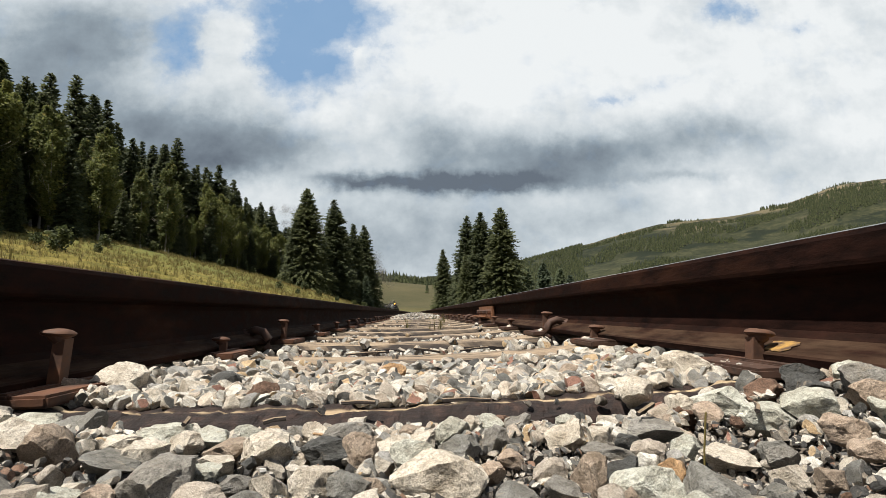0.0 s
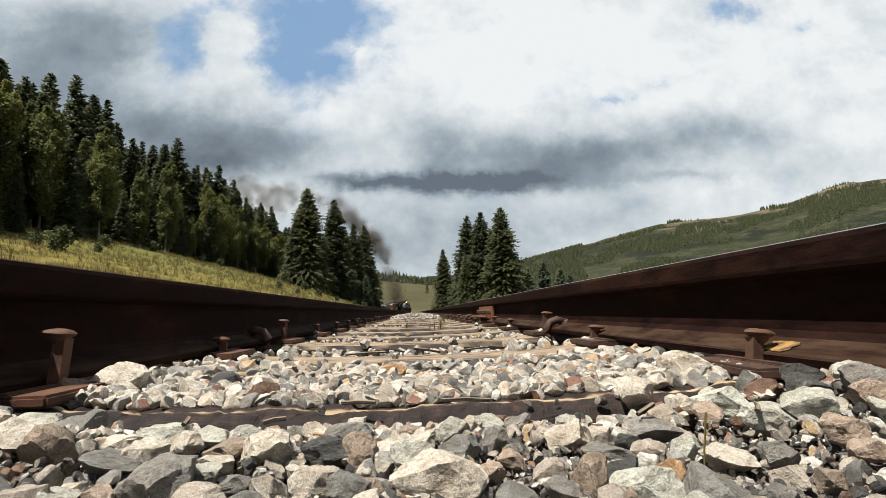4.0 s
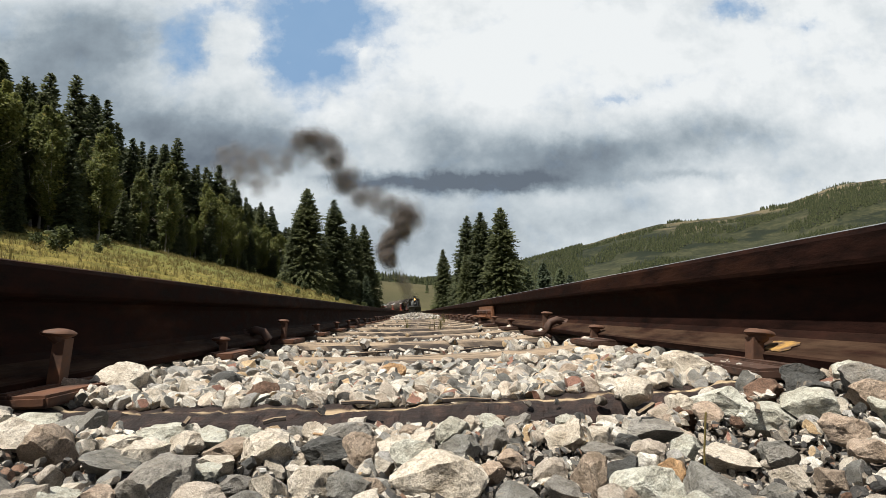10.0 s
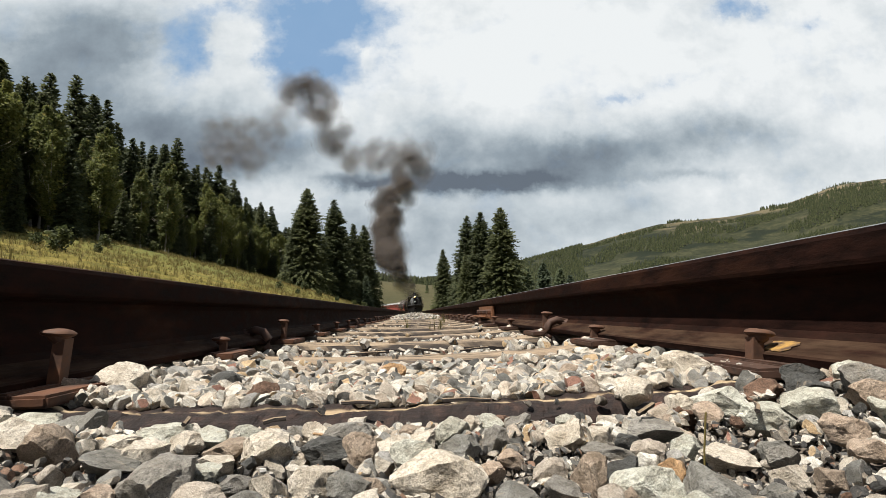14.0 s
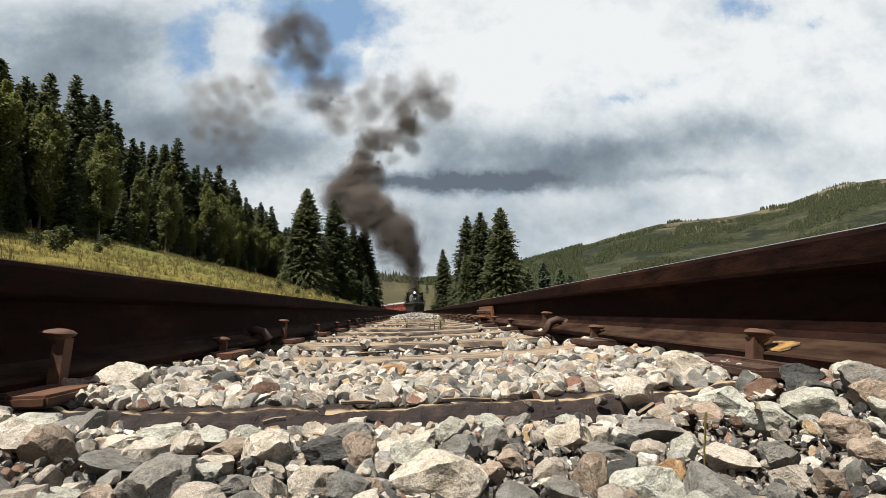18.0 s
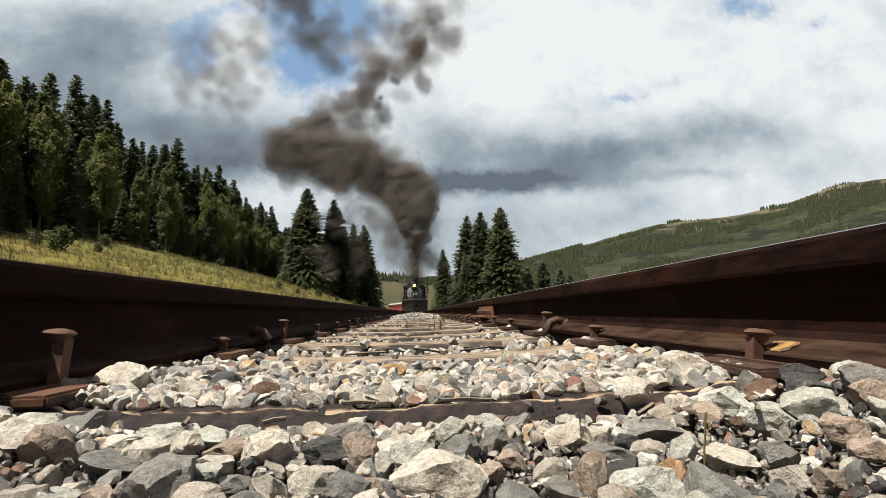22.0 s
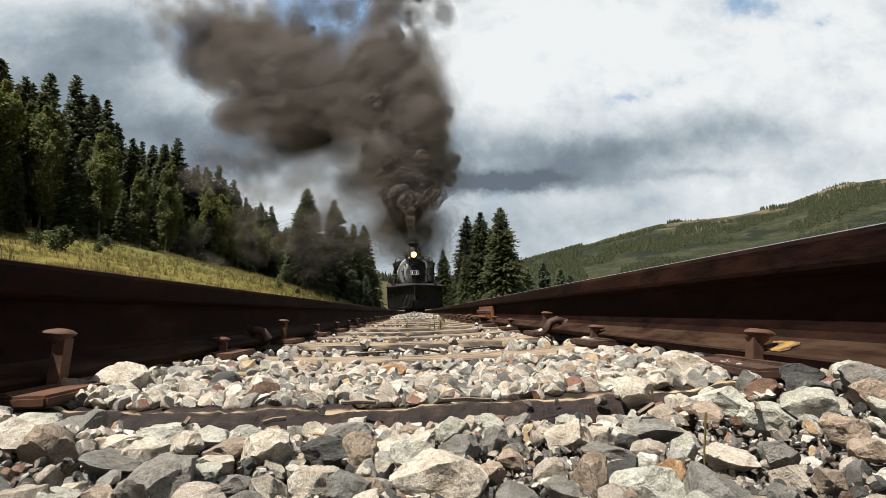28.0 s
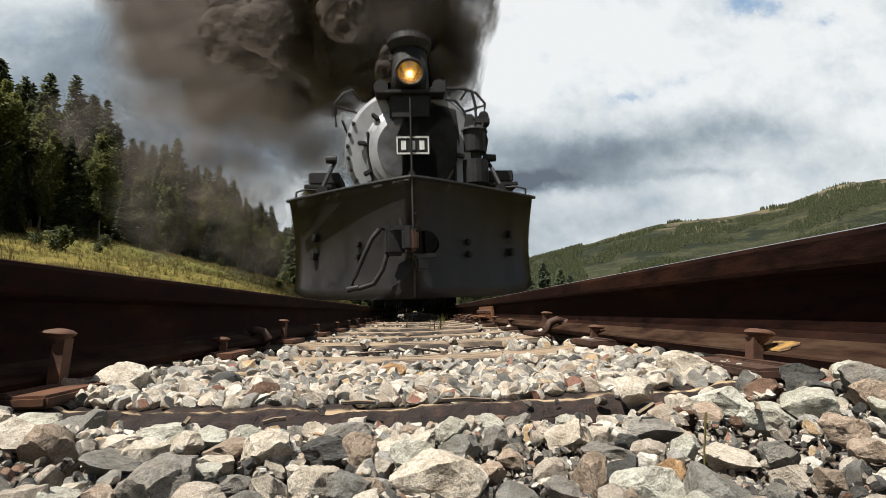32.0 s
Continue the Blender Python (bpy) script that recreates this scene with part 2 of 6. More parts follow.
def grass_ground_material():
    m, nt, bs, co = begin("dry_meadow")
    wide, mid, fine = nnoise(nt, co, 0.06, 5, 0.6), nnoise(nt, co, 0.6, 6, 0.7), nnoise(nt, co, 5.0, 6, 0.75)
    near = nramp(nt, mid, [(0.33, (0.0615, 0.0615, 0.0164)), (0.5, (0.1394, 0.1148, 0.0279)), (0.66, (0.2214, 0.1722, 0.0533))])
    near = nmix(nt, nramp(nt, wide, [(0.42, grey(0.0)), (0.6, grey(0.6))]), near, (0.10, 0.115, 0.035))
    near = nmix(nt, 0.6, near, nmix(nt, 1.0, near, nramp(nt, fine, [(0.3, grey(0.45)), (0.7, grey(1.5))]), "MULTIPLY"))
    # woods and bald meadow patches of the far slopes
    geo = nt.nodes.new("ShaderNodeNewGeometry")
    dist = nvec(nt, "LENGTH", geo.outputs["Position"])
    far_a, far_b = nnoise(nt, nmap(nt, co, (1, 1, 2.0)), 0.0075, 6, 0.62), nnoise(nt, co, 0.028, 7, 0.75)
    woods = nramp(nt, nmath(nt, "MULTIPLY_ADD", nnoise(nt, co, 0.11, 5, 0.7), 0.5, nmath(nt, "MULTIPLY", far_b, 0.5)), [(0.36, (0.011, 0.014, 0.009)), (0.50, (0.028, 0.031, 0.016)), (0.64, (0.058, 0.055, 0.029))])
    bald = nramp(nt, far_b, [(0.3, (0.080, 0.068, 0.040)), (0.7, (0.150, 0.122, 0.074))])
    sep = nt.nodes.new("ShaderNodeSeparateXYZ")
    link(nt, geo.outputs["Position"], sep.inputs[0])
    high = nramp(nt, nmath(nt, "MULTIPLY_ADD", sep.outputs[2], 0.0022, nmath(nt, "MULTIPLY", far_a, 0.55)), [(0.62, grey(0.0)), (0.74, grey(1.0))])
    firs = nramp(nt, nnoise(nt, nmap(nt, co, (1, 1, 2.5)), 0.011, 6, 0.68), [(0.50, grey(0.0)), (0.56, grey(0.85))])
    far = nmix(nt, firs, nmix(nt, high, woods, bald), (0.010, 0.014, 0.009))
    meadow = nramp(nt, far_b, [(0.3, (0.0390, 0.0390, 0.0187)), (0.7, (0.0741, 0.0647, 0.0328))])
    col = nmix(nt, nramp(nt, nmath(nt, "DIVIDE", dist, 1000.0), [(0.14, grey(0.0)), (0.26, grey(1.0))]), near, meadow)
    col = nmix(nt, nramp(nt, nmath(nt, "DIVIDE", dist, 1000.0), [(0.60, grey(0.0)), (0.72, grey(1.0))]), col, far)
    feed(nt, bs.inputs["Base Color"], col)
    bs.inputs["Roughness"].default_value = 0.95
    bs.inputs["Specular IOR Level"].default_value = 0.1
    relief(nt, bs, fine, 0.6, 0.15)
    return m


def leaf_material(name, dark, light, autumn=None):
    m, nt, bs, co = begin(name)
    rnd = nt.nodes.new("ShaderNodeNewGeometry").outputs["Random Per Island"]
    info = nt.nodes.new("ShaderNodeObjectInfo").outputs["Random"]
    col = nramp(nt, rnd, [(0.0, dark), (1.0, light)])
    col = nmix(nt, 1.0, col, nramp(nt, info, [(0.0, (0.75, 0.78, 0.8)), (1.0, (1.25, 1.18, 1.0))]), "MULTIPLY")
    if autumn:
        col = nmix(nt, nramp(nt, rnd, [(0.93, grey(0.0)), (0.95, grey(0.7))]), col, autumn)
    feed(nt, bs.inputs["Base Color"], col)
    bs.inputs["Roughness"].default_value = 0.7
    bs.inputs["Specular IOR Level"].default_value = 0.25
    out = nt.nodes["Material Output"]
    tr = nt.nodes.new("ShaderNodeBsdfTranslucent")
    feed(nt, tr.inputs[0], col)
    mx = nt.nodes.new("ShaderNodeMixShader")
    mx.inputs[0].default_value = 0.45
    link(nt, bs.outputs[0], mx.inputs[1])
    link(nt, tr.outputs[0], mx.inputs[2])
    link(nt, mx.outputs[0], out.inputs[0])
    return m


def smoke_material(name, colour, core, rim, tear=0.35):
    """Coal smoke: a cloud of soot that lets part of the light through, densest at its heart, torn at its rim."""
    m, nt, bs, co = begin(name)
    info = nt.nodes.new("ShaderNodeObjectInfo").outputs["Random"]
    comb = nt.nodes.new("ShaderNodeCombineXYZ")
    feed(nt, comb.inputs[0], nmath(nt, "MULTIPLY", info, 50.0))
    n = nnoise(nt, nvec(nt, "ADD", co, comb.outputs[0]), 1.5, 5, 0.6)
    reach = nvec(nt, "LENGTH", co)
    ragged = nmath(nt, "MULTIPLY_ADD", nmath(nt, "SUBTRACT", n, 0.5), 1.3, nmath(nt, "MULTIPLY", reach, 0.8))
    dens = nramp(nt, ragged, [(0.25, grey(core)), (0.55, grey(0.5 * core + 0.5 * rim)), (0.72, grey(rim)), (0.92, grey(0.0))])
    dens = nmath(nt, "MULTIPLY", dens, nramp(nt, n, [(0.32, grey(tear)), (0.60, grey(1.0))]))
    df = nt.nodes.new("ShaderNodeBsdfDiffuse")
    feed(nt, df.inputs[0], (*colour, 1.0))
    tl = nt.nodes.new("ShaderNodeBsdfTranslucent")
    feed(nt, tl.inputs[0], (*colour, 1.0))
    body = nt.nodes.new("ShaderNodeMixShader")
    body.inputs[0].default_value = 0.5
    link(nt, df.outputs[0], body.inputs[1])
    link(nt, tl.outputs[0], body.inputs[2])
    tp = nt.nodes.new("ShaderNodeBsdfTransparent")
    mx = nt.nodes.new("ShaderNodeMixShader")
    feed(nt, mx.inputs[0], dens)
    link(nt, tp.outputs[0], mx.inputs[1])
    link(nt, body.outputs[0], mx.inputs[2])
    link(nt, mx.outputs[0], nt.nodes["Material Output"].inputs[0])
    nt.nodes.remove(bs)
    return m


def glow_material(name, colour, strength):
    m, nt, bs, co = begin(name)
    bs.inputs["Base Color"].default_value = (*colour, 1)
    bs.inputs["Emission Color"].default_value = (*colour, 1)
    bs.inputs["Emission Strength"].default_value = strength
    return m


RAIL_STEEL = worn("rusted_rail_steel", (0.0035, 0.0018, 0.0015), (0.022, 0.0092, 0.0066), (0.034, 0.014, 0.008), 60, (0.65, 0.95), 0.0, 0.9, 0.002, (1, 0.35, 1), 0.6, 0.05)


def dusty_lit_top(m, dust, amount):
    """Pale dust on what faces up, with the sunlit tone put into its colour."""
    nt = m.node_tree
    bs = nt.nodes["Principled BSDF"]
    old = bs.inputs["Base Color"].links[0].from_socket
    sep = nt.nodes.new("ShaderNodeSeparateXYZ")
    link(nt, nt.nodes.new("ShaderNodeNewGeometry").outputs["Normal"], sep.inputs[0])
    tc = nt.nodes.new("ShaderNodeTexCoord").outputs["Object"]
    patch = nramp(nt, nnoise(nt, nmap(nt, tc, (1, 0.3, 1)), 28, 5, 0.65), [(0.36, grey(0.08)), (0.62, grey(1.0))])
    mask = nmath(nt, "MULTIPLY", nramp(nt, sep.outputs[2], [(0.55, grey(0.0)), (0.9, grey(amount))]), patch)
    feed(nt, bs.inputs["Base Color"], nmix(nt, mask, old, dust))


# the rail foot's paler top: settled dust, plus sunlight painted into the colour
dusty_lit_top(RAIL_STEEL, (0.062, 0.038, 0.024), 0.8)
RAIL_TOP = worn("polished_rail_top", (0.20, 0.205, 0.21), (0.34, 0.345, 0.35), (0.12, 0.10, 0.09), 30, (0.35, 0.6), 0.9, 0.1, 0.0005, (1, 0.06, 1), 0.72)
RUST = worn("orange_rust", (0.10, 0.045, 0.022), (0.24, 0.10, 0.042), (0.06, 0.035, 0.025), 160, (0.7, 0.9), 0.25, 0.6, 0.0012)
SPIKE_RUST = worn("brown_spike_rust", (0.045, 0.024, 0.016), (0.12, 0.055, 0.03), (0.19, 0.08, 0.035), 70, (0.65, 0.9), 0.2, 0.6, 0.001)
DARK_RUST = worn("dark_rust", (0.030, 0.017, 0.012), (0.090, 0.045, 0.029), (0.13, 0.055, 0.027), 80, (0.6, 0.85), 0.3, 0.6, 0.0012)
WOOD = wood_material("weathered_tie_wood", 0.36)
ROTTEN_WOOD = rotten_wood_material()
STONE = stone_material("broken_stone", "single")
STONES = stone_material("broken_stones", "pile")
CINDERS = stone_material("cinders_and_chips", "cinders")
DIRT = worn("dark_track_dirt", (0.05, 0.040, 0.032), (0.16, 0.13, 0.10), (0.09, 0.07, 0.05), 120, (0.85, 0.95), 0.0, 0.9, 0.006)
GRASS = grass_ground_material()
SPRUCE = leaf_material("spruce_needles", (0.036, 0.048, 0.023), (0.105, 0.120, 0.056))
BLUE_SPRUCE = leaf_material("young_spruce_needles", (0.04, 0.056, 0.034), (0.10, 0.125, 0.075))
ASPEN = leaf_material("aspen_leaves", (0.070, 0.088, 0.030), (0.185, 0.20, 0.080), (0.24, 0.20, 0.07))
DRY_GRASS = leaf_material("dry_grass_blades", (0.0936, 0.0864, 0.0288), (0.2448, 0.1944, 0.0792))
BARK = worn("grey_bark", (0.05, 0.038, 0.03), (0.12, 0.095, 0.075), (0.03, 0.025, 0.02), 9, (0.8, 0.95), 0, 0.6, 0.02, (1, 1, 0.2))
PALE_BARK = worn("pale_aspen_bark", (0.17, 0.155, 0.125), (0.27, 0.25, 0.21), (0.06, 0.05, 0.04), 10, (0.7, 0.9), 0, 0.3, 0.01)
BLACK_IRON = worn("sooty_black_iron", (0.006, 0.006, 0.0065), (0.018, 0.0175, 0.0175), (0.03, 0.028, 0.026), 14, (0.5, 0.8), 0.1, 0.2, 0.003, shine=0.3)
PLOW_PAINT = worn("dusty_dark_grey_paint", (0.019, 0.0176, 0.0174), (0.031, 0.0285, 0.0275), (0.010, 0.009, 0.009), 5, (0.36, 0.55), 0.1, 0.12, 0.002, (1, 1, 0.5), 0.58)
GRAPHITE = worn("silver_grey_graphite", (0.20, 0.205, 0.215), (0.29, 0.295, 0.30), (0.12, 0.12, 0.125), 6, (0.38, 0.6), 0.35, 0.15, 0.003, (1, 1, 0.5), 0.62)
SOOT = worn("soot_stained_graphite", (0.022, 0.022, 0.023), (0.06, 0.06, 0.062), (0.13, 0.13, 0.135), 6, (0.5, 0.7), 0.25, 0.2, 0.003)
WHITE_PAINT = worn("white_enamel", (0.62, 0.62, 0.6), (0.75, 0.75, 0.73), (0.4, 0.38, 0.35), 20, (0.4, 0.6))
BRASS = worn("tarnished_brass", (0.25, 0.15, 0.05), (0.38, 0.25, 0.09), (0.1, 0.07, 0.03), 30, (0.35, 0.6), 0.8)
RED_PAINT = worn("maroon_coach_paint", (0.22, 0.024, 0.02), (0.29, 0.038, 0.03), (0.1, 0.03, 0.025), 3, (0.4, 0.6), 0, 0.1, 0.003)
ROOF_GREY = worn("pale_coach_roof", (0.36, 0.35, 0.34), (0.5, 0.49, 0.47), (0.22, 0.21, 0.2), 2, (0.5, 0.8))
GLASS = worn("dark_coach_glass", (0.012, 0.014, 0.016), (0.02, 0.022, 0.025), (0.03, 0.03, 0.03), 2, (0.06, 0.12))
OPENING_SHADE = worn("opening_shade_black", (0.003, 0.003, 0.003), (0.005, 0.005, 0.005), (0.004, 0.004, 0.004), 9, (0.9, 1.0), shine=0.0)
YELLOW = worn("yellow_paint_mark", (0.20, 0.105, 0.03), (0.40, 0.24, 0.06), (0.06, 0.032, 0.018), 260, (0.6, 0.8), 0, 0.4, 0.001, stain_at=0.52)
REFLECTOR = worn("warm_lamp_reflector", (0.80, 0.55, 0.28), (0.86, 0.62, 0.34), (0.6, 0.36, 0.15), 30, (0.16, 0.24), 1.0, 0.05, 0.001)
BULB_GLOW = glow_material("lit_bulb", (1.0, 0.66, 0.28), 5.0)
SMOKE_DARK = smoke_material("dense_coal_smoke", (0.17, 0.148, 0.132), 0.30, 0.11)
SMOKE_CORE = smoke_material("fresh_coal_smoke", (0.115, 0.10, 0.09), 0.74, 0.24)
SMOKE_MID = smoke_material("brown_coal_smoke", (0.175, 0.151, 0.134), 0.12, 0.045)
SMOKE_THIN = smoke_material("thin_coal_smoke", (0.21, 0.187, 0.170), 0.05, 0.018, 0.5)
SMOKE_LUMP = smoke_material("rolling_coal_smoke", (0.135, 0.117, 0.104), 0.90, 0.55, 0.8)

# ---- mesh helpers ----


def part(name, bm, material, parent, label="", smooth=False, at=None):
    me = bpy.data.meshes.new(name)
    bm.to_mesh(me)
    bm.free()
    me.materials.append(material)
    if smooth:
        me.shade_smooth()
    ob = new(name, me)
    ob.parent = parent
    if at is not None:
        ob.matrix_basis = at
    return tagged(ob, label)


def box(bm, c, s, rot=(0, 0, 0), bevel=0.0):
    m = pose(*c, *rot) @ Matrix.Diagonal((*s, 1))
    vs = bmesh.ops.create_cube(bm, size=1, matrix=m)["verts"]
    if bevel:
        es = list({e for v in vs for e in v.link_edges})
        bmesh.ops.bevel(bm, geom=es, offset=bevel, segments=2, affect="EDGES")


def cyl(bm, a, b, r, r2=None, seg=20, caps=True):
    a, b = Vector(a), Vector(b)
    d = b - a
    m = Matrix.Translation((a + b) / 2) @ d.to_track_quat("Z", "Y").to_matrix().to_4x4()
    bmesh.ops.create_cone(bm, cap_ends=caps, segments=seg, radius1=r, radius2=r if r2 is None else r2, depth=d.length, matrix=m)


def ball(bm, c, r, s=(1, 1, 1), sub=2):
    bmesh.ops.create_icosphere(bm, subdivisions=sub, radius=r, matrix=Matrix.Translation(c) @ Matrix.Diagonal((*s, 1)))


def tube(bm, pts, r, seg=8):
    pts = [Vector(p) for p in pts]
    rings = []
    for i, p in enumerate(pts):
        d = (pts[min(i + 1, len(pts) - 1)] - pts[max(i - 1, 0)]).normalized()
        q = d.to_track_quat("Z", "Y")
        rings.append([bm.verts.new(p + q @ Vector((r * math.cos(k * 2 * math.pi / seg), r * math.sin(k * 2 * math.pi / seg), 0))) for k in range(seg)])
    for a, b in zip(rings, rings[1:]):
        for k in range(seg):
            bm.faces.new((a[k], a[(k + 1) % seg], b[(k + 1) % seg], b[k]))
    bm.faces.new(rings[0][::-1])
    bm.faces.new(rings[-1])


def arc(c, r, a0, a1, n, plane="xz", y=0.0):
    out = []
    for k in range(n + 1):
        a = radians(a0 + (a1 - a0) * k / n)
        out.append((c[0] + r * math.cos(a), c[1], c[2] + r * math.sin(a)) if plane == "xz" else (c[0], c[1] + r * math.cos(a), c[2] + r * math.sin(a)))
    return out


# ---- plan: the track runs along y, then bends to the left ----
BEND, RADIUS = 124.0, 205.0
RAIL_BASE, RAIL_H, GAUGE = 0.000, 0.147, 0.914
RAIL_TOP_Z = RAIL_BASE + RAIL_H


def along(s):
    """Place and heading (degrees to the left) of the track's centre line, s metres from the camera."""
    if s <= BEND:
        return Vector((0, s, 0)), 0.0
    a = (s - BEND) / RADIUS
    return Vector((-RADIUS * (1 - math.cos(a)), BEND + RADIUS * math.sin(a), 0)), math.degrees(a)


def smooth01(t):
    t = np.clip(t, 0, 1)
    return t * t * (3 - 2 * t)


def ridge(t):
    """Height over distance of the far ridge, by side over forward distance."""
    return np.interp(t, [-0.1, 0.1, 0.2, 0.316, 0.422, 0.495, 0.579, 0.664, 0.788, 0.891, 1.004, 1.6, 3.0],
                     [0.045, 0.070, 0.088, 0.109, 0.130, 0.142, 0.144, 0.144, 0.154, 0.171, 0.171, 0.16, 0.12])


def ground_z(x, y):
    x, y = np.asarray(x, float), np.asarray(y, float)
    bend = np.where(y > BEND, np.minimum((y - BEND), 150) ** 2 / (2 * RADIUS), 0)
    dd = x + bend
    r = np.hypot(x, y)
    z = np.full(np.broadcast(x, y).shape, -0.16)
    # ballast shoulder down to the verge
    z = z - 0.14 * smooth01((np.abs(dd) - 1.8) / 0.9)
    left = np.maximum(-dd - 4.0, 0)
    fade = 1 - smooth01((y - 170) / 120)
    z = z + fade * ((0.262 + 0.056 * smooth01((y - 22) / 22)) * left * smooth01(left / 6 + 0.25) * (1 - smooth01((left - 90) / 500) * 0.45))
    z = z - 0.035 * np.clip(dd - 4, 0, 60) * smooth01((dd - 4) / 4)
    # meadow hill ahead
    hill = smooth01((y - 190) / 260) * smooth01((x + 420) / 180) * (1 - smooth01((x - 60) / 160))
    z = z + 26.5 * hill * np.clip(1 + (-x) / 450, 0.8, 1.6)
    # the long ridge to the right and a wooded shoulder behind the meadow
    t = x / np.maximum(y, 1.0)
    far = smooth01((r - 520) / 980) * (1 - 0.5 * smooth01((r - 1600) / 1800)) * np.where(y > 0, 1, 0)
    z = z + far * 1500 * ridge(t) * smooth01((t + 0.02) / 0.16)
    back = smooth01((r - 480) / 420) * (1 - smooth01((t - 0.02) / 0.12))
    z = z + back * 34
    wob = 0.16 * np.sin(x * 0.31 + 1.3 * np.sin(y * 0.11)) * np.sin(y * 0.23 + 0.7) + 0.5 * np.sin(x * 0.05 + y * 0.037)
    z = z + wob * smooth01((np.abs(dd) - 3.5) / 10)
    rough_far = 14 * np.sin(x * 0.011 + 2 * np.sin(y * 0.006)) * np.sin(y * 0.009 + 1) + 5 * np.sin(x * 0.03 + y * 0.021)
    return z + rough_far * smooth01((r - 600) / 500) * 0.4


def ground():
    def axis(step, far, n):
        k = np.linspace(0, 1, n)
        return step * n * k + (far - step * n) * k ** 4
    half = axis(0.55, 5000, 120)
    xs = np.concatenate([-half[:0:-1], half])
    ys = np.concatenate([-axis(2.0, 4500, 30)[:0:-1], axis(0.7, 5000, 190)])
    gx, gy = np.meshgrid(xs, ys, indexing="ij")
    v = np.stack([gx, gy, ground_z(gx, gy)], -1).reshape(-1, 3)
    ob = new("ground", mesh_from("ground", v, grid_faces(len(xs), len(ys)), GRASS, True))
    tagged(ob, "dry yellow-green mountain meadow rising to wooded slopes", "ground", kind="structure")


ground()


def sweep(profile, stations, lift=0.0, side=0.0):
    """Vertices and faces of a closed profile (x, z) led along the track."""
    v = []
    for s in stations:
        p, a = along(s)
        m = Matrix.Translation(p) @ pose(0, 0, lift, 0, 0, a)
        v += [m @ Vector((side + x, 0, z)) for x, z in profile]
    n = len(profile)
    f = [(i * n + k, i * n + (k + 1) % n, (i + 1) * n + (k + 1) % n, (i + 1) * n + k) for i in range(len(stations) - 1) for k in range(n)]
    f += [tuple(range(n - 1, -1, -1)), tuple(range((len(stations) - 1) * n, len(stations) * n))]
    return v, f


STATIONS = list(np.concatenate([np.arange(-14.5, BEND, 2.5), np.arange(BEND, 320, 3.0)]))
# one half of the rail's section: half width, height
HALF = [(0.062, 0.0), (0.0630, 0.009), (0.0605, 0.0115), (0.030, 0.0215), (0.016, 0.027), (0.0095, 0.036), (0.0078, 0.050), (0.0078, 0.090), (0.011, 0.099), (0.026, 0.104), (0.0300, 0.108), (0.0312, 0.114), (0.031, 0.139), (0.0285, 0.1445)]
HEAD = [(0.0285, 0.1445), (0.024, 0.1465), (0.015, 0.147)]


def rails():
    for sign, name in ((-1, "left"), (1, "right")):
        side = sign * (GAUGE / 2 + 0.031)
        rail = new("rail")
        tagged(rail, "rusty brown steel rail with a polished running top", "rail", "rails of the track")
        half = HALF if sign > 0 else HALF + [(0.024, 0.1463)]
        lower = half + [(-x, z) for x, z in half[::-1]]
        v, f = sweep(lower, STATIONS, RAIL_BASE, side)
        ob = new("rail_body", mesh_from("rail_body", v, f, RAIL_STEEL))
        ob.parent = rail
        crown = HEAD if sign > 0 else [(0.024, 0.1465), (0.015, 0.1472)]
        top = crown + [(-x, z) for x, z in crown[::-1]]
        v, f = sweep([(x, z + (0.0003 if z < 0.145 else 0)) for x, z in top], STATIONS, RAIL_BASE, side)
        ob = new("running_surface", mesh_from("running_surface", v, f, RAIL_TOP))
        ob.parent = rail
        tagged(ob, "bright polished wheel-worn top")


rails()

# ---- ties, plates, spikes ----
TIE_STEP, TIE_FIRST, TIE_Z = 0.53, 0.62, -0.013  # the ties' tops lie a little under the rails' feet


def tie_mesh(name, sag, seed, cuts, material):
    """A sleeper 2.3 m long: worn hollow between the rails, split and splintered edges."""
    rnd = random.Random(seed)
    w, h, half = 0.10, 0.17, 1.15
    xs = np.concatenate([[-half], np.linspace(-0.62, 0.62, cuts), [half]])
    v, n = [], 0
    off = rnd.uniform(0, 50)
    for x in xs:
        dip = -sag * max(0.0, 1 - (x / 0.40) ** 2) ** 0.8
        j = [noise.noise((x * 14 + off, k * 7.0, 0.0)) for k in range(6)]
        e = 0.007 if cuts > 10 else 0.0
        v += [(x, -w + e * j[0], -h), (x, -w + e * j[1], dip - 0.016 + e * j[2]), (x, -w + 0.012 + e * j[2], dip - 0.002 + 0.4 * e * j[3]), (x, -0.05, dip + 0.5 * e * j[1]), (x, 0.0, dip + 0.5 * e * j[4]),
              (x, 0.05, dip + 0.5 * e * j[0]), (x, w - 0.012 + e * j[3], dip - 0.002 + 0.4 * e * j[4]), (x, w + e * j[5], dip - 0.018), (x, w, -h)]
    m, k = 9, len(xs)
    f = [(i * m + q, i * m + (q + 1) % m, (i + 1) * m + (q + 1) % m, (i + 1) * m + q) for i in range(k - 1) for q in range(m)]
    f = [t[::-1] for t in f] + [tuple(range(m)), tuple(range((k - 1) * m + m - 1, (k - 1) * m - 1, -1))]
    return mesh_from(name, v, f, material)


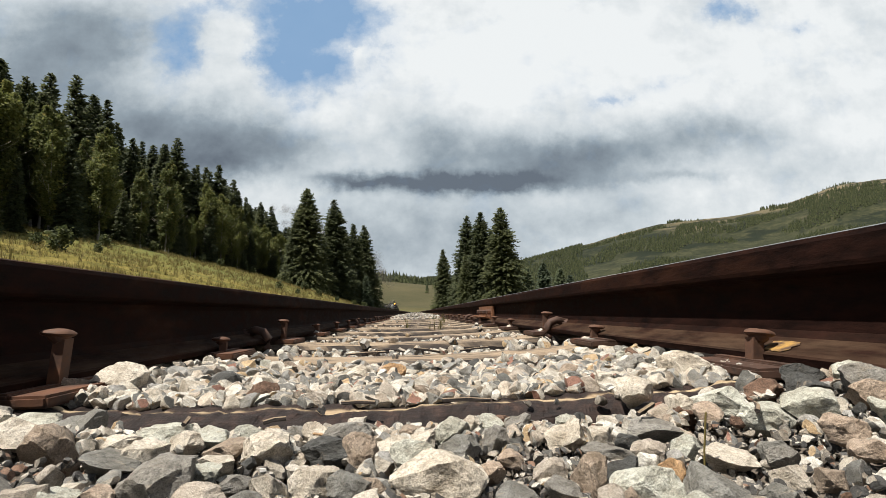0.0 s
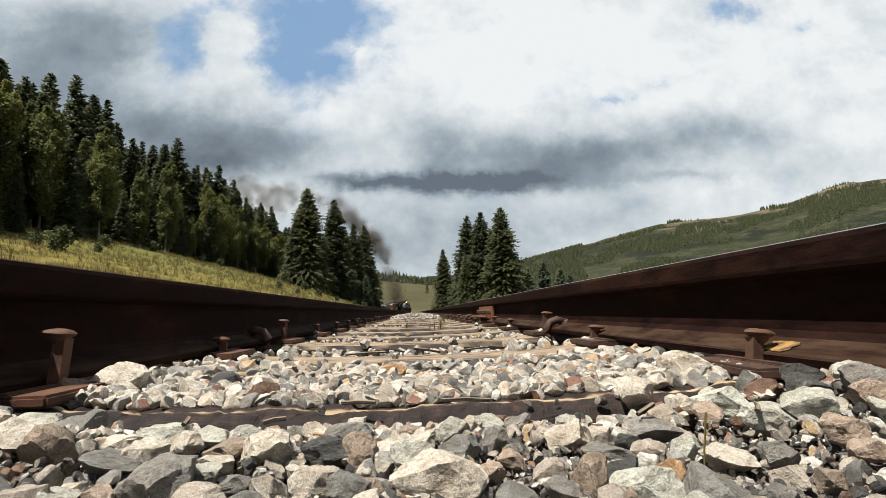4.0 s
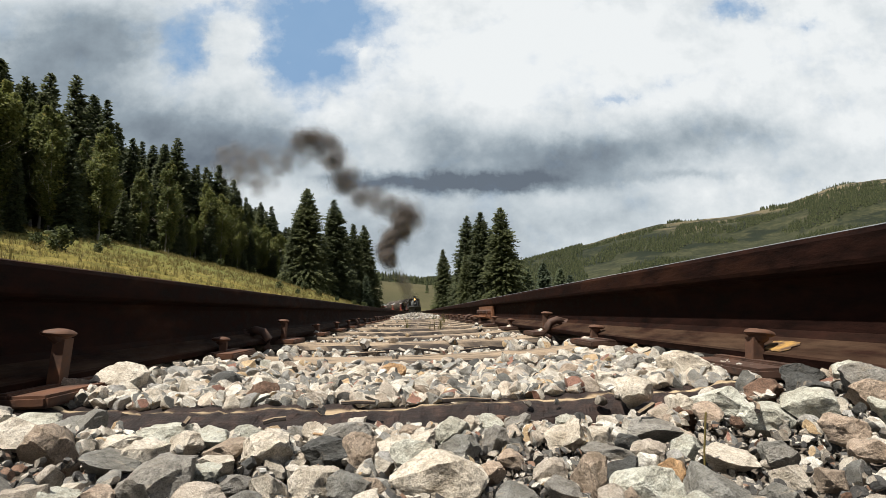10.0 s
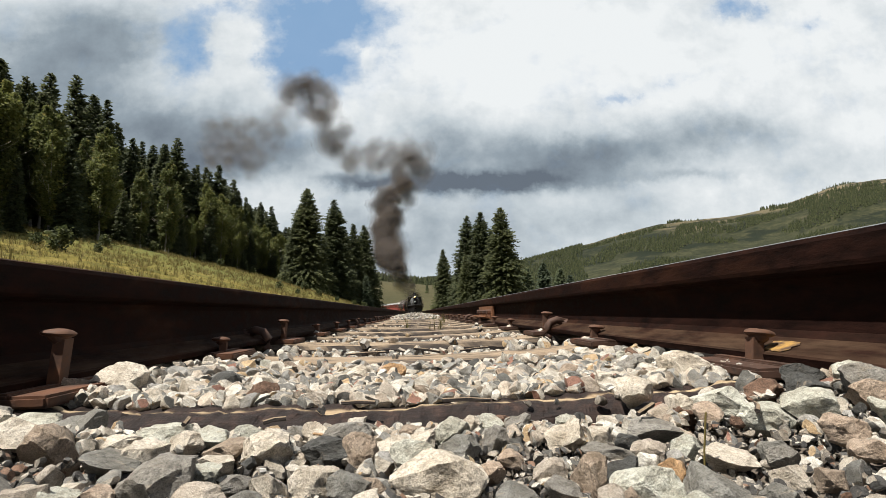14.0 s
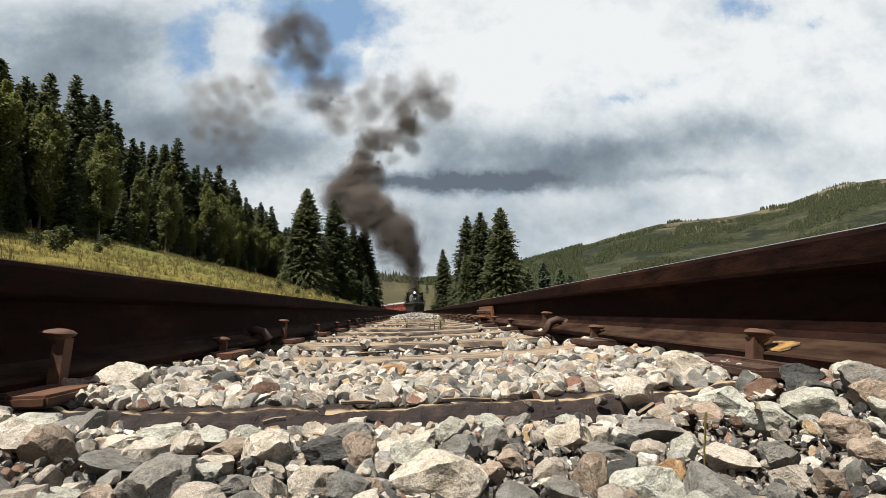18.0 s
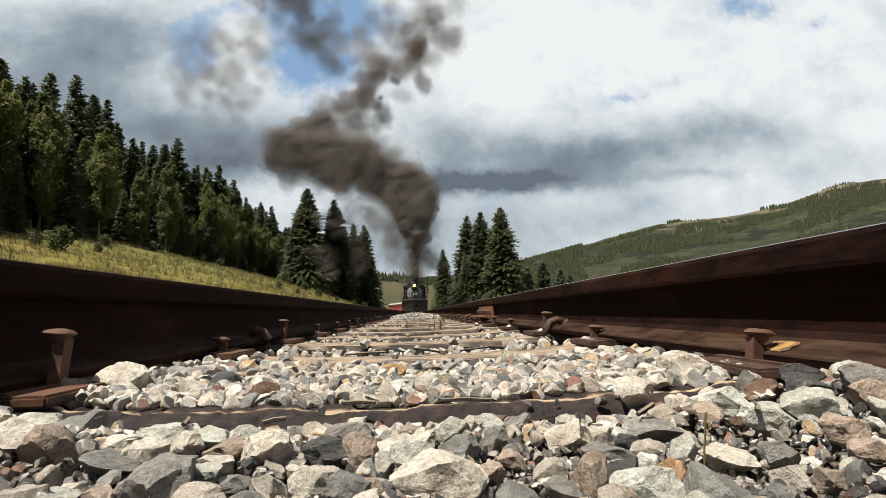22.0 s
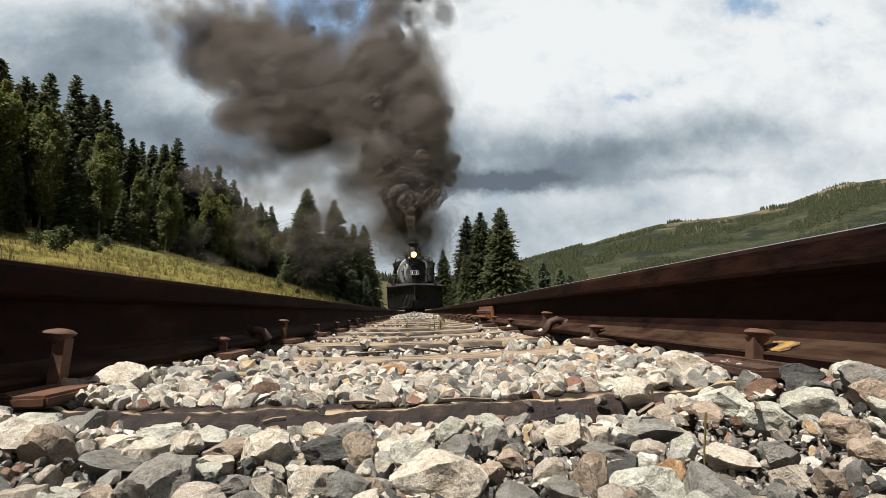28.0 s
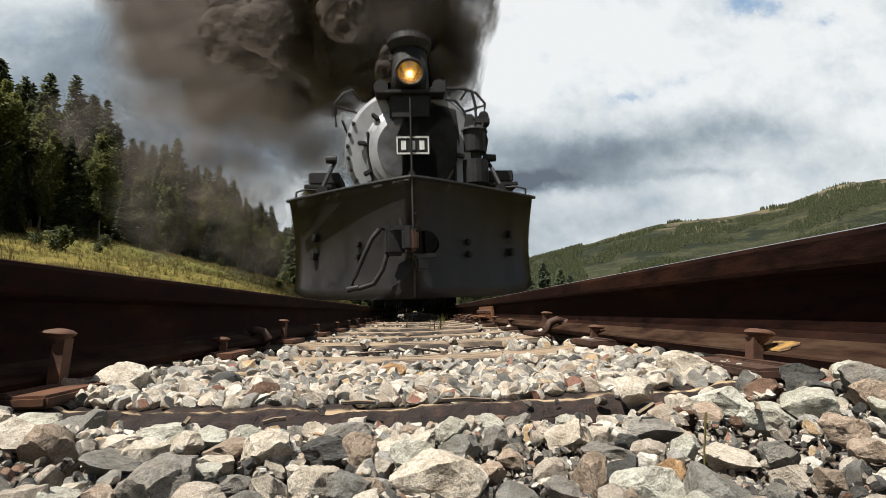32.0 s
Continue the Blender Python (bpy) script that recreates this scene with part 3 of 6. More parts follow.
def decayed_tie_mesh():
    """The oldest sleeper: its edges crumbled to soft lumps, worn hollow between the rails."""
    w, h, half = 0.10, 0.17, 1.15
    ring = [(-w, -h), (-w, -0.11), (-w - 0.001, -0.075), (-w, -0.055), (-w + 0.001, -0.042), (-w + 0.004, -0.030), (-w + 0.009, -0.019), (-w + 0.017, -0.010), (-w + 0.028, -0.004), (-0.060, 0.0), (-0.050, 0.001),
            (-0.043, -0.002), (-0.030, 0.001), (-0.010, 0.0), (0.02, 0.001), (0.06, 0.0), (w - 0.012, -0.003), (w, -0.02), (w, -h)]
    xs = np.concatenate([[-half, -0.8], np.linspace(-0.56, 0.56, 320), [0.8, half]])
    v = []
    for x in xs:
        dip = -0.018 * max(0.0, 1 - (x / 0.42) ** 2) ** 0.8
        for y, z in ring:
            q = Vector((x * 22, y * 40, z * 40))
            d = noise.noise_vector(q) * 0.0055 + noise.noise_vector(q * 2.7) * 0.0040 + noise.noise_vector(q * 5.5) * 0.0018 + noise.noise_vector(q * 0.35) * 0.005
            if z <= -0.11:
                d *= 0
            v.append((x + d.x, y + d.y, z + dip * (1 if z > -0.1 else 0) + 0.8 * d.z))
    m, k = len(ring), len(xs)
    f = [(i * m + q, (i + 1) * m + q, (i + 1) * m + (q + 1) % m, i * m + (q + 1) % m) for i in range(k - 1) for q in range(m)]
    f += [tuple(range(m)), tuple(range((k - 1) * m + m - 1, (k - 1) * m - 1, -1))]
    return mesh_from("tie", v, f, ROTTEN_WOOD)


def ties():
    meshes = [decayed_tie_mesh()] + [tie_mesh("tie", s, i, 90, WOOD) for i, s in ((1, 0.016), (2, 0.014), (3, 0.012))]
    plain = tie_mesh("tie", 0.012, 9, 8, WOOD)
    rnd = random.Random(4)
    n = int((300 - TIE_FIRST) / TIE_STEP)
    for i in range(-27, n):
        s = TIE_FIRST + TIE_STEP * i
        p, a = along(s)
        me = meshes[0] if i == 0 else meshes[1 + i % 3] if 0 < i < 14 else plain
        if i > 150 and i % 2:
            continue
        ob = new("railway_tie", me)
        jog = 0 if i in (0, 1) else rnd.uniform(-1, 1)
        ob.matrix_basis = pose(p.x + 0.03 * jog, p.y + 0.012 * jog, TIE_Z + 0.002 * jog, 0, 0, a + 0.8 * jog + (1.0 if i == 0 else 0))
        tagged(ob, "weathered split wooden railway tie bedded in ballast", "railway tie", "ties under the rails")


ties()


def plate_mesh():
    bm = bmesh.new()
    box(bm, (0, 0, 0.0065), (0.235, 0.15, 0.013), bevel=0.003)
    for x in (-0.073, 0.073):
        box(bm, (x, 0, 0.013), (0.014, 0.15, 0.006), bevel=0.002)
    me = bpy.data.meshes.new("tie_plate")
    bm.to_mesh(me)
    bm.free()
    me.materials.append(DARK_RUST)
    return me


def spike_mesh():
    """A cut track spike: square shank and a broad domed head that juts to one side (-x)."""
    bm = bmesh.new()
    box(bm, (0, 0, -0.02), (0.0145, 0.0145, 0.12))
    bmesh.ops.create_uvsphere(bm, u_segments=16, v_segments=10, radius=1.0, matrix=Matrix.Translation((-0.006, 0, 0.046)) @ Matrix.Diagonal((0.0195, 0.0145, 0.0055, 1)))
    cyl(bm, (0, 0, 0.036), (-0.005, 0, 0.044), 0.0085, 0.0125, 12)
    for v in bm.verts:
        v.co += 0.0012 * noise.noise_vector(v.co * 90)
    me = bpy.data.meshes.new("spike")
    bm.to_mesh(me)
    bm.free()
    me.materials.append(SPIKE_RUST)
    me.shade_smooth()
    me.set_sharp_from_angle(angle=radians(40))
    return me


def anchor_mesh():
    """A rail anchor: a bent spring clip gripping the rail's foot."""
    bm = bmesh.new()
    tube(bm, [(-0.045, 0, 0.028), (-0.02, 0, 0.036), (0.0, 0, 0.030), (0.014, 0, 0.010), (0.016, 0, -0.012), (0.005, 0, -0.022)], 0.012, 8)
    box(bm, (-0.05, 0, 0.026), (0.03, 0.03, 0.022), (0, 20, 0), 0.004)
    me = bpy.data.meshes.new("rail_anchor")
    bm.to_mesh(me)
    bm.free()
    me.materials.append(DARK_RUST)
    me.shade_smooth()
    return me


def fastenings():
    plate, spike, anchor = plate_mesh(), spike_mesh(), anchor_mesh()
    rnd = random.Random(11)
    for i in range(-2, 40):
        y = TIE_FIRST + TIE_STEP * i
        for sgn in (-1, 1):
            xr = sgn * (GAUGE / 2 + 0.031)
            ob = new("tie_plate", plate)
            ob.matrix_basis = pose(xr, y, TIE_Z, 0, 0, rnd.uniform(-1, 1))
            tagged(ob, "rusty steel plate between rail and tie", "tie plate", "plates under the rails")
            for inner in (True, False):
                x = xr - sgn * (0.071 if inner else -0.071)
                up = {(-1, 0): 0.014, (1, 0): -0.011, (1, 2): 0.012, (-1, 2): 0.012}.get((sgn, i), rnd.uniform(-0.020, -0.008)) if inner else -0.004
                ob = new("spike", spike)
                face = (180 if sgn > 0 else 0) if inner else (0 if sgn > 0 else 180)
                lean = {(-1, 0): 5.0, (1, 0): -7.0}.get((sgn, i), rnd.uniform(-7, 7)) if inner else 0
                dy = {(-1, 0): 0.01, (1, 0): 0.0}.get((sgn, i), rnd.uniform(-0.05, 0.05))
                ob.matrix_basis = pose(x, y + dy, RAIL_BASE + 0.0 + up, 0, lean, face + rnd.uniform(-12, 12))
                tagged(ob, "rust-orange track spike driven beside the rail foot", "track spike", "spikes along the rails")
    for sgn, y in ((-1, 1.47), (1, 1.60), (-1, 3.7), (1, 4.2), (-1, 5.8)):
        ob = new("rail_anchor", anchor)
        ob.matrix_basis = pose(sgn * (GAUGE / 2 - 0.031), y, RAIL_BASE, 0, 0, 0 if sgn < 0 else 180)
        tagged(ob, "bent rusty clip gripping the rail foot", "rail anchor", "clips on the rails")
    # joint bar on the right rail, with its bolts
    bar = new("joint_bar")
    bar.location = (GAUGE / 2 - 0.004, 3.35, RAIL_BASE)
    tagged(bar, "reddish rusty bolted joint bar across a rail joint", "joint bar")
    bm = bmesh.new()
    box(bm, (0.014, 0, 0.064), (0.016, 0.62, 0.070), (0, 0, 0), 0.003)
    box(bm, (-0.008, 0, 0.026), (0.06, 0.62, 0.012), (0, 20, 0), 0.003)
    part("bar", bm, RUST, bar)
    for k in range(4):
        bm = bmesh.new()
        cyl(bm, (0.008, -0.24 + 0.16 * k, 0.062), (-0.018, -0.24 + 0.16 * k, 0.062), 0.017, 0.014, 6)
        part("bolt", bm, DARK_RUST, bar)
    # yellow paint left on the rail foot
    bm = bmesh.new()
    v = [bm.verts.new((x, y, 0.328 * x + 0.0006)) for x, y in [(-0.009, -0.010), (-0.010, 0.004), (-0.006, 0.011), (-0.008, 0.022), (0.001, 0.027), (0.004, 0.036), (0.014, 0.033), (0.018, 0.039), (0.021, 0.024), (0.022, 0.008), (0.020, -0.006), (0.013, -0.013), (0.006, -0.009), (0.0, -0.015)]]
    bm.faces.new(v[::-1])
    mark = part("paint_mark", bm, YELLOW, None)
    mark.location = (GAUGE / 2 + 0.031 - 0.0495, 0.598, RAIL_BASE + 0.0160)
    tagged(mark, "worn yellow paint mark on the rail foot", "paint mark")


fastenings()

# ---- ballast ----


def stone_mesh(seed, sub, material):
    """One broken stone: a rounded lump cut by flat faces, about 1 cm in radius times its scale."""
    rnd = random.Random(seed)
    bm = bmesh.new()
    bmesh.ops.create_icosphere(bm, subdivisions=sub, radius=1.0)
    cuts = []
    for _ in range(rnd.randrange(8, 15)):
        n = Vector((rnd.gauss(0, 1), rnd.gauss(0, 1), rnd.gauss(0, 1))).normalized()
        cuts.append((n, rnd.uniform(0.42, 0.80)))
    lx, lz = rnd.uniform(0.95, 1.22), rnd.uniform(0.78, 1.0)
    off = Vector((seed * 3.7, 0, 0))
    for v in bm.verts:
        p = v.co.copy()
        for n, d in cuts:
            over = p.dot(n) - d
            if over > 0:
                p -= n * over
        p *= 1.16 * (1 + 0.10 * noise.noise(p * 1.5 + off) + (0.09 * noise.noise(p * 3.6 + off) + 0.05 * noise.noise(p * 8 + off) if sub > 2 else 0) + (0.035 * noise.noise(p * 17 + off) if sub > 3 else 0))
        v.co = Vector((p.x * lx, p.y, p.z * lz))
    me = bpy.data.meshes.new("stone")
    bm.to_mesh(me)
    bm.free()
    me.materials.append(material)
    me.shade_smooth()
    me.set_sharp_from_angle(angle=radians(24))
    return me


def arrays(me):
    v = np.empty(len(me.vertices) * 3, np.float32)
    me.vertices.foreach_get("co", v)
    f = np.empty(len(me.loops), np.int32)
    me.loops.foreach_get("vertex_index", f)
    return v.reshape(-1, 3), f.reshape(-1, 3)


def joined(name, templates, places, material, parent=None):
    """Many rigid pieces in one mesh. places: (template, place, turn, size)."""
    vs, fs, n = [], [], 0
    for k, p, e, s in places:
        v, f = templates[k]
        m = np.array(Euler(e).to_matrix()) * s
        vs.append(v @ m.T + np.array(p))
        fs.append(f + n)
        n += len(v)
    v, f = np.concatenate(vs).astype(np.float32), np.concatenate(fs).astype(np.int32)
    me = bpy.data.meshes.new(name)
    me.vertices.add(len(v))
    me.vertices.foreach_set("co", v.ravel())
    me.loops.add(f.size)
    me.loops.foreach_set("vertex_index", f.ravel())
    me.polygons.add(len(f))
    me.polygons.foreach_set("loop_start", np.arange(0, f.size, 3, dtype=np.int32))
    me.update()
    me.validate()
    me.materials.append(material)
    me.shade_smooth()
    me.set_sharp_from_angle(angle=radians(24))
    ob = new(name, me)
    ob.parent = parent
    return ob


def on_tie(y):
    k = round((y - TIE_FIRST) / TIE_STEP)
    return abs(y - TIE_FIRST - k * TIE_STEP) < 0.105


def tie_top(x, y):
    """Height of the worn top of the tie at y."""
    sag = 0.018 if y < 0.8 else 0.014
    return TIE_Z - sag * max(0.0, 1 - (x / 0.42) ** 2) ** 0.8


def bed(x, y):
    """Height of the ballast's surface between and beside the rails."""
    if y < 0.52:
        z = -0.046 + 0.030 * min(1, max(0, (abs(x) - 0.20) / 0.20)) + 0.004 * min(1, max(0, (y - 0.40) / 0.09)) * min(1, max(0, (0.40 - abs(x)) / 0.12)) + 0.010 * min(1, max(0, (x - 0.26) / 0.1))
    else:
        z = -0.036 + 0.018 * min(1, abs(x) / 0.36) ** 2 - 0.006 * min(1, max(0, (y - 1.0) / 0.8))
    if 6.2 < y < 10.5:
        z += 0.100 * math.exp(-((y - 8.2) / 0.9) ** 2 - (x / 0.34) ** 2)
    if abs(x) > 0.55:
        z = -0.04 - 0.10 * max(0, abs(x) - 1.2)
    return z


STONE_TINTS = [(0.38, 0.332, 0.275), (0.17, 0.165, 0.147), (0.491, 0.439, 0.363), (0.286, 0.224, 0.168), (0.055, 0.055, 0.051), (0.418, 0.414, 0.353), (0.372, 0.288, 0.218), (0.207, 0.194, 0.171), (0.37, 0.228, 0.114), (0.142, 0.081, 0.052)]
TINT_WEIGHTS = [16, 14, 13, 11, 12, 12, 8, 9, 4, 1.5]


def ballast():
    rnd = random.Random(21)
    base = new("ballast")
    tagged(base, "loose grey, white and tan crushed-stone ballast between the rails", "ballast", kind="structure")
    xs, ys = np.linspace(-2.2, 2.2, 45), np.concatenate([np.arange(-14.5, -3, 1.0), np.arange(-3, 12, 0.1), np.arange(12, 118, 2.0)])
    gx, gy = np.meshgrid(xs, ys, indexing="ij")
    z = np.array([bed(a, b) for a, b in zip(gx.ravel(), gy.ravel())]) - 0.018
    z = np.where(gy.ravel() > 11, -0.045 - 0.10 * np.maximum(0, np.abs(gx.ravel()) - 1.2), z)
    v = np.stack([gx.ravel(), gy.ravel(), z], 1)
    ob = new("bed_surface", mesh_from("bed_surface", v, grid_faces(len(xs), len(ys)), DIRT, True))
    ob.parent = base
    tagged(ob, "dark gritty dirt under the stones")
    # stones that can be told apart in the foreground
    fine_shapes = [stone_mesh(100 + k, 4, STONE) for k in range(14)]
    for x, y, r, sz, turn, tint in NEAR_STONES:
        if on_tie(y) and y < 0.61:
            y = 0.500 - 0.5 * r
        ob = new("stone", fine_shapes[rnd.randrange(14)])
        ob.parent = base
        ob.matrix_basis = pose(x, y, tie_top(x, y) + 0.42 * r * sz if on_tie(y) else bed(x, y) + 0.004, rnd.uniform(-12, 12), rnd.uniform(-10, 10), turn) @ Matrix.Diagonal((0.95 * r, 0.95 * r, 0.95 * r * sz, 1))
        ob.color = (*STONE_TINTS[tint], 1)
    taken = [(s[0], s[1], s[2] * 1.1) for s in NEAR_STONES]
    mid_shapes = [stone_mesh(200 + k, 3, STONE) for k in range(14)]
    count = 0
    tries = 0
    while count < 300 - len(NEAR_STONES) and tries < 9000:
        tries += 1
        y = rnd.uniform(0.17, 0.98)
        x = rnd.uniform(-1, 1) * min(0.42, 0.14 + y * 0.8)
        behind = 0.595 < y < 0.73 and rnd.random() < 0.8
        if on_tie(y) and (abs(x) > 0.35 or not behind and rnd.random() < 0.95):
            continue
        r = 0.0050 + 0.0100 * rnd.random() ** 2.2 if y < 0.53 else 0.0085 + 0.0115 * rnd.random() ** 1.5
        if any((x - a) ** 2 + (y - b) ** 2 < ((r + c) * 0.72) ** 2 for a, b, c in taken):
            continue
        taken.append((x, y, r))
        ob = new("stone", mid_shapes[rnd.randrange(14)])
        ob.parent = base
        lift = rnd.uniform(0.0, 0.008)
        z = tie_top(x, y) + 0.42 * r if on_tie(y) else bed(x, y) + lift
        ob.matrix_basis = pose(x, y, z, rnd.uniform(-40, 40), rnd.uniform(-40, 40), rnd.uniform(0, 360)) @ Matrix.Diagonal((r, r, r, 1))
        ob.color = (*rnd.choices(STONE_TINTS, TINT_WEIGHTS)[0], 1)
        count += 1
    t3 = [arrays(stone_mesh(300 + k, 3, STONES)) for k in range(16)]
    t2 = [arrays(stone_mesh(400 + k, 2, STONES)) for k in range(16)]

    def scatter(n, y0, y1, x0, x1, r0, r1, lift0, lift1, tie_keep, clear=True):
        out = []
        for _ in range(n):
            y, x = y0 + (y1 - y0) * rnd.random(), rnd.uniform(x0, x1)
            t = on_tie(y)
            if t and rnd.random() > tie_keep:
                continue
            if abs(abs(x) - 0.488) < 0.085 and lift1 > 0:
                continue
            r = rnd.uniform(r0, r1)
            z = tie_top(x, y) + rnd.uniform(0.3, 0.6) * r if t and abs(x) < 1.1 else bed(x, y) + rnd.uniform(lift0, lift1)
            out.append((rnd.randrange(16), (x, y, z), (rnd.uniform(-0.9, 0.9), rnd.uniform(-0.9, 0.9), rnd.uniform(0, 6.3)), r))
        return out

    # small chips that fill the gaps, then the open stones further on
    near = scatter(2600, 0.52, 1.05, -0.43, 0.43, 0.0025, 0.0075, -0.012, -0.001, 0.03)
    near += scatter(7500, 0.12, 0.53, -0.43, 0.43, 0.0016, 0.0056, -0.014, 0.001, 0.0)
    n_grit = len(near)
    near += scatter(260, 0.455, 0.522, -0.34, 0.34, 0.004, 0.0085, 0.0, 0.006, 0.0)
    near += scatter(420, 0.15, 0.52, -0.42, 0.42, 0.004, 0.0095, -0.008, 0.003, 0.0)
    near += scatter(420, 0.50, 1.05, -0.42, 0.42, 0.008, 0.0165, -0.006, 0.009, 0.01)
    near += scatter(620, 1.0, 2.3, -0.42, 0.42, 0.006, 0.018, -0.016, 0.0, 0.10)
    near += scatter(900, 0.605, 0.76, -0.39, 0.39, 0.006, 0.014, -0.008, 0.012, 1.0)
    near += scatter(260, 0.590, 0.63, -0.39, 0.39, 0.006, 0.013, -0.008, 0.012, 1.0)
    near += scatter(500, 0.72, 0.98, -0.40, 0.40, 0.007, 0.015, -0.004, 0.012, 1.0)
    grit = joined("gravel", t2, near[:n_grit], CINDERS, base)
    tagged(grit, "small stone chips and grit", kind="stuff")
    tagged(joined("loose_stones", t3, [q for q in near[n_grit:] if q[1][1] < 1.0 and q[3] > 0.0075], STONES, base), kind="stuff")
    tagged(joined("small_stones", t2, [q for q in near[n_grit:] if q[1][1] >= 1.0 or q[3] <= 0.0075], STONES, base), kind="stuff")
    far = scatter(1500, 2.3, 14.0, -0.42, 0.42, 0.006, 0.018, -0.018, -0.004, 0.12)
    far += scatter(900, 7.2, 9.4, -0.36, 0.36, 0.010, 0.024, -0.006, 0.008, 1.0)
    far += scatter(5200, -2.5, 14.0, -1.9, -0.57, 0.011, 0.024, -0.006, 0.01, 0.35)
    far += scatter(5200, -2.5, 14.0, 0.57, 1.9, 0.011, 0.024, -0.006, 0.01, 0.35)
    far += scatter(1500, -14.0, -2.5, -1.9, 1.9, 0.012, 0.026, -0.006, 0.01, 0.3)
    far += scatter(900, -2.0, 0.13, -0.42, 0.42, 0.009, 0.02, -0.012, 0.0, 0.1)
    far += scatter(4500, 14.0, 60.0, -1.5, 1.5, 0.02, 0.04, -0.006, 0.01, 0.4)
    t1 = [arrays(stone_mesh(500 + k, 1, STONES)) for k in range(16)]
    tagged(joined("far_stones", t1, far, STONES, base), kind="stuff")


NEAR_STONES = []


def near_stone(x, y, r, flat, turn, tint):
    NEAR_STONES.append((x, y, r, flat, turn, tint))


near_stone(0.011, 0.357, 0.0305, 0.92, -10, 2)
near_stone(-0.170, 0.360, 0.0308, 0.72, 12, 7)
near_stone(-0.184, 0.299, 0.0299, 0.55, 9, 5)
near_stone(-0.205, 0.347, 0.0122, 1.25, -17, 6)
near_stone(-0.286, 0.434, 0.0193, 1.15, -2, 3)
near_stone(-0.230, 0.415, 0.0225, 0.64, 13, 1)
near_stone(-0.214, 0.431, 0.0177, 0.91, 5, 2)
near_stone(-0.328, 0.452, 0.0185, 0.91, 15, 2)
near_stone(-0.341, 0.517, 0.0250, 0.55, 12, 5)
near_stone(-0.250, 0.463, 0.0211, 0.55, -21, 2)
near_stone(-0.201, 0.472, 0.0167, 0.84, 13, 2)
near_stone(-0.162, 0.455, 0.0187, 0.64, -25, 3)
near_stone(-0.122, 0.449, 0.0268, 0.83, 5, 2)
near_stone(-0.155, 0.392, 0.0125, 1.09, -9, 5)
near_stone(-0.126, 0.370, 0.0110, 1.00, 10, 7)
near_stone(-0.102, 0.362, 0.0128, 1.22, -11, 2)
near_stone(-0.143, 0.295, 0.0121, 0.72, -13, 2)
near_stone(-0.140, 0.344, 0.0196, 0.58, 20, 0)
near_stone(-0.113, 0.340, 0.0116, 1.01, 5, 1)
near_stone(-0.222, 0.335, 0.0137, 1.21, 9, 5)
near_stone(-0.234, 0.329, 0.0154, 0.92, 10, 0)
near_stone(-0.069, 0.366, 0.0150, 1.17, 5, 2)
near_stone(-0.073, 0.444, 0.0182, 0.64, 0, 4)
near_stone(-0.063, 0.477, 0.0179, 0.83, 15, 7)
near_stone(-0.092, 0.487, 0.0144, 0.89, -16, 2)
near_stone(-0.048, 0.436, 0.0129, 1.25, -11, 3)
near_stone(-0.024, 0.450, 0.0200, 0.78, 15, 2)
near_stone(-0.034, 0.356, 0.0114, 1.25, -16, 3)
near_stone(-0.004, 0.412, 0.0183, 0.86, 8, 5)
near_stone(0.003, 0.457, 0.0161, 0.75, -1, 2)
near_stone(0.031, 0.473, 0.0199, 0.94, 22, 5)
near_stone(0.070, 0.529, 0.0139, 0.88, -25, 5)
near_stone(0.040, 0.458, 0.0089, 1.25, 17, 3)
near_stone(0.034, 0.422, 0.0173, 0.85, 24, 1)
near_stone(0.067, 0.445, 0.0132, 1.17, -21, 7)
near_stone(0.069, 0.400, 0.0096, 1.10, -15, 6)
near_stone(0.127, 0.451, 0.0211, 0.85, 23, 2)
near_stone(0.153, 0.438, 0.0130, 0.89, 12, 2)
near_stone(-0.045, 0.351, 0.0124, 1.25, -23, 1)
near_stone(0.052, 0.373, 0.0132, 0.75, -6, 6)
near_stone(0.092, 0.359, 0.0127, 0.89, 24, 0)
near_stone(0.114, 0.343, 0.0141, 1.25, -24, 3)
near_stone(0.091, 0.328, 0.0116, 0.98, -8, 7)
near_stone(0.058, 0.323, 0.0133, 0.64, 5, 1)
near_stone(0.137, 0.318, 0.0188, 0.86, 13, 5)
near_stone(0.164, 0.336, 0.0119, 1.25, 21, 8)
near_stone(0.181, 0.312, 0.0235, 0.64, -1, 1)
near_stone(0.165, 0.266, 0.0170, 0.98, 20, 1)
near_stone(0.260, 0.496, 0.0203, 1.05, 25, 9)
near_stone(0.293, 0.486, 0.0310, 0.67, 2, 5)
near_stone(0.297, 0.435, 0.0228, 0.98, 0, 5)
near_stone(0.256, 0.544, 0.0161, 1.25, 21, 2)
near_stone(0.205, 0.445, 0.0284, 0.55, 11, 7)
near_stone(0.208, 0.400, 0.0109, 1.15, 3, 5)
near_stone(0.222, 0.364, 0.0191, 0.66, -17, 2)
near_stone(0.206, 0.296, 0.0122, 0.97, -2, 1)
near_stone(0.183, 0.274, 0.0159, 0.74, -19, 7)
near_stone(0.205, 0.266, 0.0169, 0.62, -23, 2)
near_stone(0.236, 0.323, 0.0114, 0.80, -17, 2)
near_stone(0.327, 0.416, 0.0218, 0.69, 6, 5)
near_stone(0.308, 0.366, 0.0129, 0.80, -12, 6)
near_stone(0.288, 0.326, 0.0115, 1.03, -9, 6)
near_stone(0.400, 0.470, 0.0150, 0.85, 18, 3)
near_stone(0.392, 0.500, 0.0140, 0.85, 2, 1)
near_stone(0.232, 0.261, 0.0125, 0.83, 24, 0)
near_stone(0.189, 0.243, 0.0155, 0.55, 15, 5)
